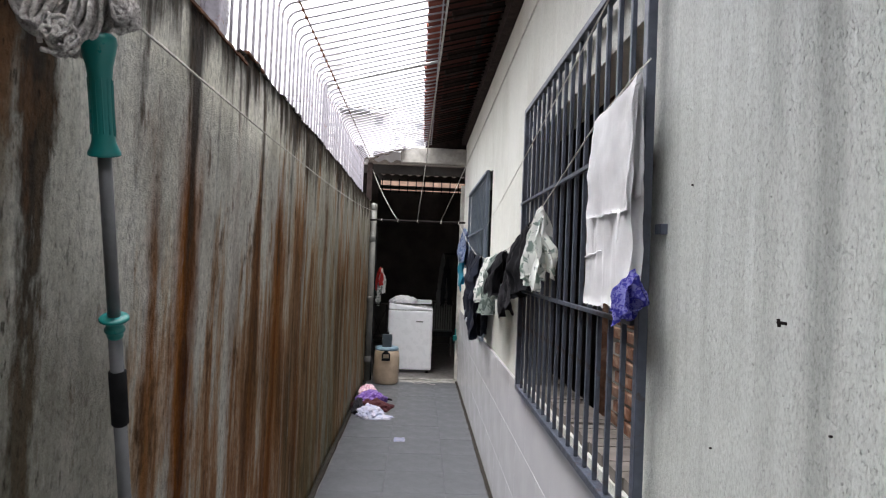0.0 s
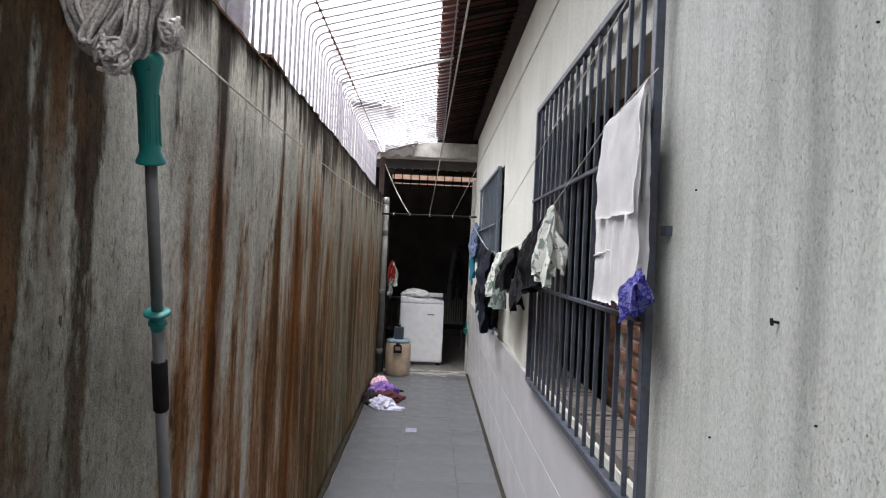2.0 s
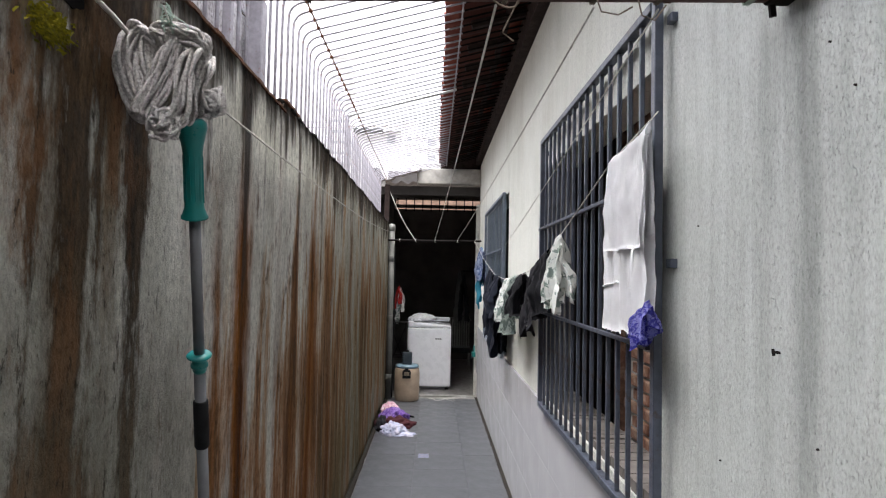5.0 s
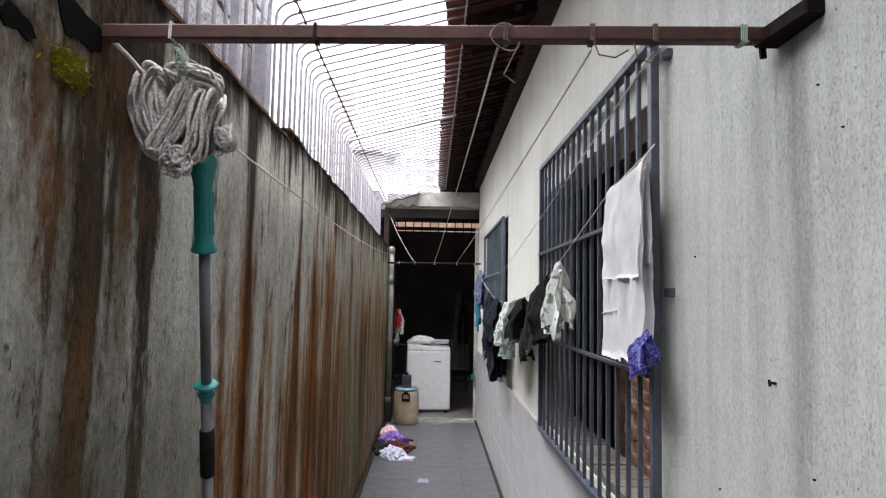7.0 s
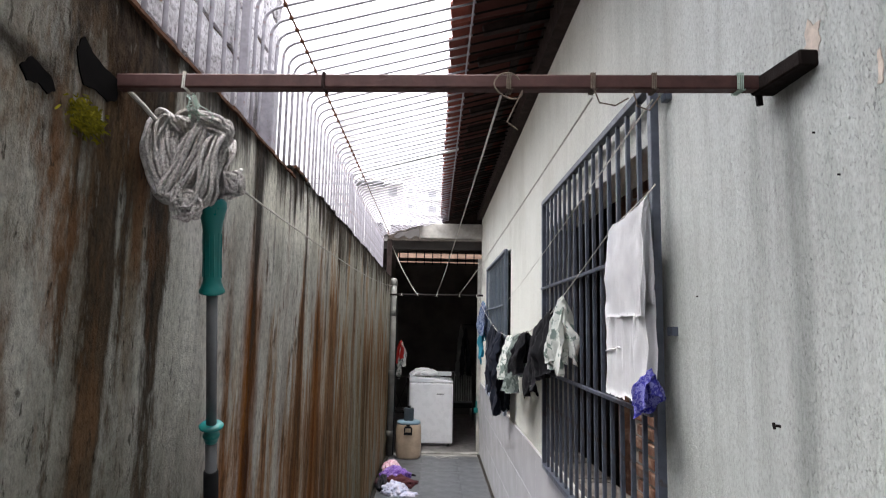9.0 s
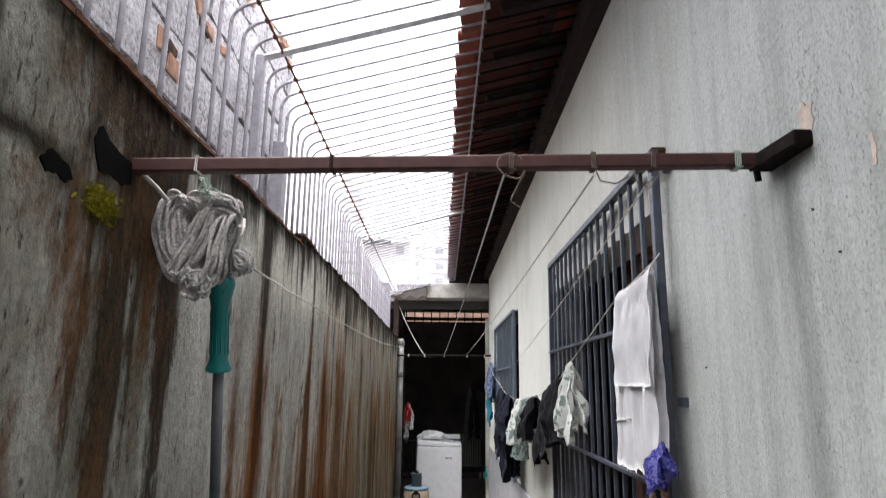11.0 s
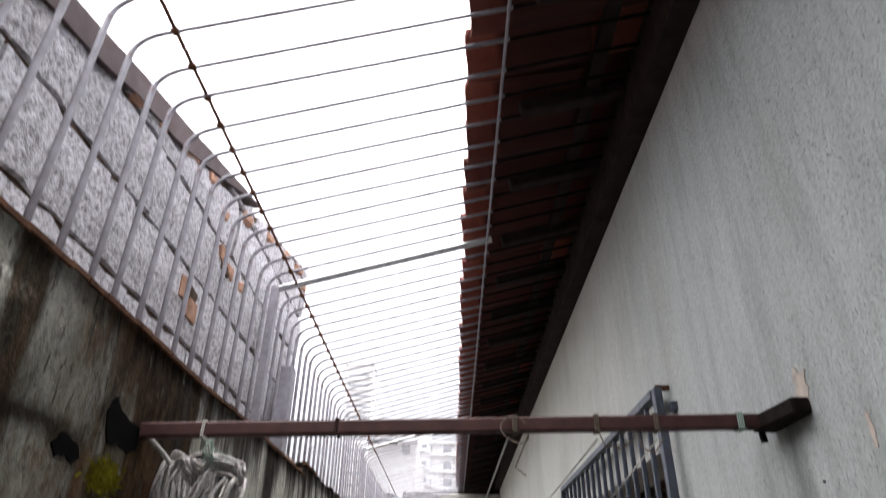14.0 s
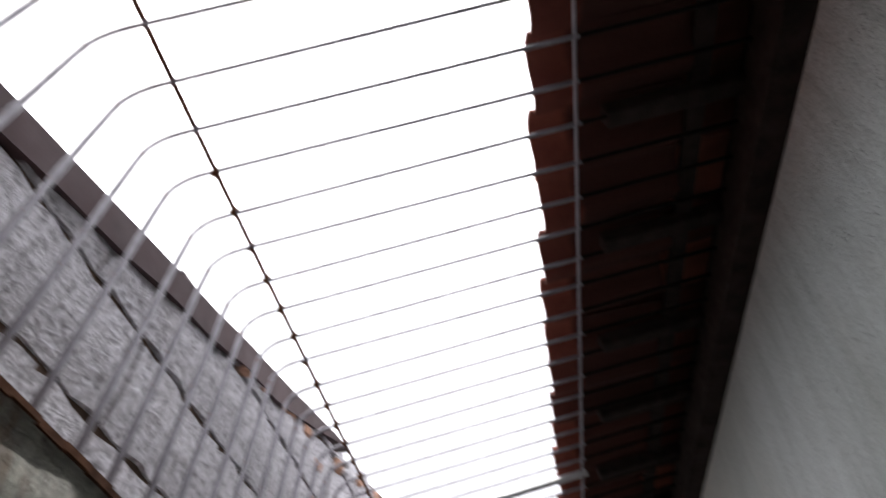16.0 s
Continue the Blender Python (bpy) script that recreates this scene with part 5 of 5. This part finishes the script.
bm = tube(bmesh.new(), [C + Vector((0.02, -0.02, 0.30)), C + Vector((0.02, -0.09, 0.36))], 0.0016, 5)
part("tie", bm, M_ROPE, mop, "thin string to the bar")
bm = tube(bmesh.new(), [C + Vector((-0.055, -0.03, 0.31)), C + Vector((-0.08, -0.07, 0.345)), C + Vector((-0.105, -0.10, 0.372))], 0.0045, 6)
part("tie", bm, M_ROPE, mop, "white cord tying the mop up")
bm = bmesh.new()
for q in range(9):
    a, lean = rnd.uniform(0, 6.28), rnd.uniform(0.0, 0.05)
    tube(bm, smooth_line([Vector((-0.012 + lean * k / 5 + 0.010 * math.cos(a + k * 1.4), -0.13 + 0.02 * rnd.random(), 0.368 - 0.010 * k + 0.008 * rnd.random())) for k in range(6)], 3), 0.0009, 4)
part("string_tuft", bm, M_CORD, mop, "frayed pale green string")

# ---- moss tuft in the wall ----
bm = bmesh.new()
rnd = random.Random(31)
for q in range(1500):
    p = Vector((XL + 0.002, 0.866 + rnd.gauss(0, 0.022), 2.068 + rnd.gauss(0, 0.011)))
    d = Vector((0.4 + rnd.random(), rnd.gauss(0, 0.8), rnd.gauss(-0.5, 0.8))).normalized() * rnd.uniform(0.005, 0.013)
    s_ = d.cross(Vector((rnd.random(), rnd.random(), rnd.random()))).normalized() * 0.0022
    a, b, c, e = (bm.verts.new(p - s_), bm.verts.new(p + s_), bm.verts.new(p + d * 0.6 + s_ * 0.8 + Vector((0, 0, 0.002))), bm.verts.new(p + d))
    bm.faces.new((a, b, c))
    bm.faces.new((a, c, e))
tagged(part("moss", bm, M_MOSS), "yellow-green moss tuft growing under the bracket", "moss", kind="stuff")
# Flat plate, its black colour standing in for the hole's depth.
bm = ragged([(0.690, 2.088), (0.712, 2.112), (0.738, 2.106), (0.765, 2.100), (0.776, 2.082), (0.758, 2.070), (0.735, 2.078), (0.708, 2.072)], XL - 0.02, XL + 0.003)
tagged(part("wall_hole", bm, M_RECESS), "flat black plate painted as a broken hole's dark depth", "hole", kind="structure")

# rawl plugs and nail holes in the render
rnd = random.Random(9)
for y, z in ((1.015, 1.545), (1.367, 1.808), (0.86, 2.07), (0.90, 1.40), (1.25, 1.28), (0.80, 1.98)):
    bm = tube(bmesh.new(), [(XR - 0.004, y, z), (XR + 0.01, y, z)], [0.0018, 0.0026], 7)
    if (y, z) == (1.015, 1.545):
        tube(bm, [(XR, y, z), (XR - 0.016, y - 0.004, z + 0.002)], 0.003, 6)
        tube(bm, [(XR - 0.014, y - 0.005, z - 0.005), (XR - 0.014, y - 0.002, z + 0.007)], 0.003, 6)
    tagged(part("nail", bm, M_BLACKSTEEL), "rusted nail stub in the house wall", "nail", "nails in the wall")
for outline in (((0.838, 2.210), (0.826, 2.226), (0.834, 2.246), (0.824, 2.262), (0.846, 2.262), (0.860, 2.280), (0.872, 2.254), (0.868, 2.236), (0.886, 2.224), (0.892, 2.210)),
                ((0.690, 2.092), (0.684, 2.118), (0.690, 2.148), (0.697, 2.144), (0.696, 2.116), (0.700, 2.094))):
    bm = ragged(outline, XR - 0.0015, XR + 0.002)
    tagged(part("plaster_repair", bm, M_PINKISH), "smear of pale pinkish plaster near the bracket", "plaster", kind="structure")

# ---- glazed dado along the house wall ----
dado = thing("dado", "glossy pale grey wall tiles below the windows", "tiling", kind="structure")
part("grout", boxed((XR - 0.008, Y0, 0.0), (XR - 0.001, Y1, 0.968)), paint("grey_grout", (0.36, 0.36, 0.37), 0.9), dado)
TL, TH = 0.60, 0.318
tm = mesh_of("wall_tile", boxed((-0.007, 0.0008, 0.0008), (0, TL - 0.0008, TH - 0.0008), 0.0005), M_DADO)
for j in range(3):
    for k in range(21):
        t = part("wall_tile", tm, None, dado)
        t.location = (XR - 0.0075, Y0 + TL * k + (0.3 if j == 1 else 0), 0.012 + TH * j)

# ---- floor tiles ----
ft = mesh_of("floor_tile", boxed((-0.2216, -0.2216, -0.008), (0.2216, 0.2216, 0.0), 0.0006), M_FLOOR)
fh = mesh_of("floor_tile", boxed((-0.148, -0.2216, -0.008), (0.148, 0.2216, 0.0), 0.0006), M_FLOOR)
rnd = random.Random(2)
for k in range(28):
    y = Y0 + 0.222 + 0.444 * k
    if y > 8.45:
        break
    for x, me in ((-0.46, ft), (-0.015, ft), (0.356, fh)):
        t = part("floor_tile", me, None, floor)
        t.location = (x, y, 0.003 + rnd.uniform(-0.0008, 0.0008))

# ---- laundry corner ----
washer = thing("washing_machine", "white top-loading washing machine on short feet", "washing machine", (-0.15, 9.45, 0))
bm = boxed((-0.32, -0.31, 0.04), (0.33, 0.31, 0.90), 0.025, 3)
part("body", bm, M_WHITE, washer, smooth=False)
bm = boxed((-0.318, -0.308, 0.905), (0.328, 0.308, 0.955), 0.022, 3)
for v in bm.verts:
    v.co.z += 0.045 * (0.33 - v.co.x) / 0.65 * (1 if v.co.z > 0.92 else 0.0) - (0.02 if v.co.x > 0.27 and v.co.z > 0.92 else 0)
part("lid", bm, M_WHITE, washer)
part("control_panel", boxed((-0.318, 0.20, 0.965), (0.32, 0.31, 1.03), 0.02, 2), M_WHITE, washer)
part("badge", boxed((0.09, -0.3135, 0.735), (0.19, -0.3105, 0.75), 0.001), M_GREYPL, washer, "small dark badge bar")
part("plinth", boxed((-0.29, -0.29, 0.015), (0.30, 0.29, 0.041)), M_GREYPL, washer)
foot = mesh_of("foot", lathe(bmesh.new(), [(0.03, 0), (0.032, 0.015), (0.02, 0.04)], 12), M_GRIP)
for x in (-0.26, 0.27):
    for y in (-0.27, 0.25):
        f = part("foot", foot, None, washer)
        f.location = (x, y, 0)
heap("folded_sheet", "white crumpled sheet on the washing machine", F_WHITE, (-0.26, 9.42, 1.0), (0.20, 0.22, 0.10), 12, 0.3)

drum = thing("plastic_drum", "beige plastic drum with dark clip handle", "drum", (-0.43, 8.34, 0))
part("body", lathe(bmesh.new(), [(0.148, 0.0), (0.162, 0.02), (0.168, 0.12), (0.168, 0.36), (0.160, 0.42), (0.150, 0.44)], 32), M_BEIGE, drum, smooth=True)
part("lid", lathe(bmesh.new(), [(0.150, 0.436), (0.158, 0.443), (0.158, 0.462), (0.14, 0.478)], 32), M_BLUEPL, drum, "blue lid", True)
bm = boxed((-0.055, -0.194, 0.315), (0.055, -0.165, 0.350), 0.008, 2)
box(bm, (-0.055, -0.190, 0.350), (-0.036, -0.165, 0.410), 0.006)
box(bm, (0.036, -0.190, 0.350), (0.055, -0.165, 0.410), 0.006)
box(bm, (-0.045, -0.188, 0.400), (0.045, -0.165, 0.425), 0.008, 2)
box(bm, (-0.024, -0.190, 0.425), (0.024, -0.165, 0.448), 0.008, 2)
part("handle", bm, M_GRIP, drum, "black plastic clip handle")
can = thing("canister", "dark grey-green plastic canister on the drum lid", "canister", (-0.43, 8.32, 0.478))
part("body", boxed((-0.065, -0.045, 0), (0.065, 0.045, 0.165), 0.016, 2), M_DARKPL, can)
part("cap", lathe(bmesh.new(), [(0.022, 0.164), (0.022, 0.19), (0.018, 0.194)], 14), M_GRIP, can)

pipe = thing("drainpipe", "dirty grey plastic drainpipe at the wall end", "pipe", (-0.685, 8.42, 0))
part("pipe", lathe(bmesh.new(), [(0.042, 0.0), (0.042, 2.33)], 20), M_PVC, pipe, smooth=True)
for z in (0.25, 1.05, 1.86):
    part("collar", lathe(bmesh.new(), [(0.043, z), (0.050, z + 0.008), (0.050, z + 0.07), (0.043, z + 0.08)], 20), M_PVC, pipe, smooth=True)
part("cap", lathe(bmesh.new(), [(0.044, 2.28), (0.049, 2.285), (0.049, 2.34), (0.040, 2.368), (0.020, 2.38)], 20), M_PVC, pipe, "rounded pipe cap", True)
tagged(part("timber_post", boxed((-0.80, 8.47, 0.0), (-0.73, 8.60, 2.93), 0.006), M_WOOD), "dark mossy timber post under the cage corner", "post")
tagged(part("cable", tube(bmesh.new(), [(-0.635, 8.36, 0.02), (-0.63, 8.37, 0.7), (-0.63, 8.38, 1.5), (-0.635, 8.40, 2.1)], 0.009, 6), M_GRIP), "black cable beside the drainpipe", "cable")

shelf = thing("wire_shelf", "thin dark metal stand behind the drum", "stand", (-0.62, 8.92, 0))
for x in (-0.08, 0.14):
    for y in (-0.1, 0.18):
        part("leg", tube(bmesh.new(), [(x, y, 0), (x, y, 1.0)], 0.010, 6), M_BLACKSTEEL, shelf)
for z in (0.55, 1.0):
    part("shelf", boxed((-0.1, -0.12, z - 0.01), (0.16, 0.2, z)), M_BLACKSTEEL, shelf)
part("brace", tube(bmesh.new(), [(-0.08, -0.1, 0.4), (0.14, -0.1, 0.95)], 0.006, 5), M_BLACKSTEEL, shelf)
part("brace", tube(bmesh.new(), [(0.14, -0.1, 0.4), (-0.08, -0.1, 0.95)], 0.006, 5), M_BLACKSTEEL, shelf)

rack = thing("slatted_rack", "white slatted rack on thin legs in the laundry", "rack", (0.33, 10.85, 0))
for k in range(11):
    part("slat", boxed((-0.215 + 0.041 * k, -0.02, 0.46), (-0.19 + 0.041 * k, 0.02, 0.92), 0.006), M_PVC, rack)
part("rail", tube(bmesh.new(), [(-0.24, 0, 0.90), (-0.22, 0, 0.945), (0.22, 0, 0.945), (0.24, 0, 0.90)], 0.010, 8), M_PVC, rack)
part("rail", boxed((-0.23, -0.025, 0.43), (0.235, 0.025, 0.455)), M_GREYPL, rack)
part("tray", boxed((-0.24, -0.02, 0.34), (0.24, 0.30, 0.42), 0.01), M_GRIP, rack, "black tray")
for x in (-0.22, 0.22):
    for y in (0.0, 0.28):
        part("leg", tube(bmesh.new(), [(x, y, 0), (x, y, 0.36)], 0.011, 6), M_PVC, rack)

hook = thing("coat_rail", "short dark rail with hooks on the laundry side", "rail", (0.39, 10.7, 1.75))
part("rail", tube(bmesh.new(), [(0, -0.5, 0.02), (0, 0.5, 0.02)], 0.012, 6), M_BLACKSTEEL, hook)
part("arm", tube(bmesh.new(), [(0, -0.45, 0.02), (0.53, -0.45, 0.02)], 0.010, 6), M_BLACKSTEEL, hook)
part("arm", tube(bmesh.new(), [(0, 0.45, 0.02), (0.53, 0.45, 0.02)], 0.010, 6), M_BLACKSTEEL, hook)

pan = thing("dustpan", "small teal plastic dustpan at the laundry entrance", "dustpan", (0.49, 8.66, 0.55))
part("pan", boxed((-0.035, -0.03, 0.0), (0.02, 0.03, 0.07), 0.012, 2), M_TEAL, pan)
part("handle", tube(bmesh.new(), [(-0.005, 0, 0.06), (0.0, 0, 0.10), (0.0, 0, 0.16)], 0.010, 8), M_TEAL, pan)
tagged(part("door_jamb", boxed((XR - 0.05, 8.70, 0), (XR + 0.14, 8.78, 2.70), 0.004), M_BEAM), "pale jamb at the end of the house wall", "jamb", kind="structure")


# ---- distance ----
def block(name, label, x0, x1, y0, y1, h, cols, storeys, base, storey=3.0, win=(1.5, 1.2)):
    b = thing(name, label, "building", (0, 0, 0))
    part("wall", boxed((x0, y0, -0.05), (x1, y1, h)), M_FACADE, b)
    part("roof", boxed((x0 - 0.3, y0 - 0.3, h), (x1 + 0.3, y1 + 0.3, h + 0.5)), M_FACADE, b)
    pitch_ = (x1 - x0) / cols
    me = mesh_of("window", boxed((-win[0] / 2, -0.06, 0), (win[0] / 2, 0.02, win[1])), M_FARGLASS)
    ms = mesh_of("ledge", boxed((x0 - 0.1, -0.35, -0.18), (x1 + 0.1, 0.0, 0.0)), M_FACADE)
    for r in range(storeys):
        z = base + storey * r
        if z + win[1] > h:
            break
        l = part("ledge", ms, None, b)
        l.location = (0, y0, z - 0.5)
        for c in range(cols):
            w = part("window", me, None, b)
            w.location = (x0 + pitch_ * (c + 0.5), y0, z)
    return b


block("apartment_building", "pale multi-storey apartment building far behind the yard", -6.6, 12, 120, 134, 28.5, 5, 9, 3.0)
block("stair_tower", "pale lift tower on the apartment building", -6.5, -4.2, 119.5, 124, 31.0, 1, 9, 3.6, win=(0.9, 0.8))
block("tower_block", "pale narrow high-rise far away", -21.5, -16.2, 121, 128, 44.3, 1, 20, 2.0, 2.1, (4.2, 0.55))
hs = thing("neighbour_house", "pale neighbour house with grey corrugated roof", "house")
part("wall", boxed((-4.1, 30, -0.05), (-1.8, 38, 8.7)), M_FACADE, hs)
bm = grid(bmesh.new(), 80, 4, lambda u, v: Vector((-4.6 + 2.9 * u, 29.4 + 4 * v, 8.75 + 1.0 * v + 0.03 * math.sin(u * 100))))
part("roof", bm, M_FIBRE, hs)
part("window", boxed((-2.5, 29.95, 8.1), (-2.1, 30.02, 8.5)), M_FARGLASS, hs)
part("awning", boxed((-4.1, 29.2, 8.55), (-2.7, 30.0, 8.64)), M_GREYPL, hs)
balc = thing("balcony_rail", "thin grey balcony rail beyond the boundary wall", "railing")
for z in (3.60, 3.67):
    part("rail", tube(bmesh.new(), [(-1.95, 8.0, z), (-1.50, 8.0, z)], 0.010, 6), M_CAGE, balc)
for x in (-1.95, -1.50):
    part("post", boxed((x - 0.012, 7.988, -0.05), (x + 0.012, 8.012, 3.69)), M_CAGE, balc)
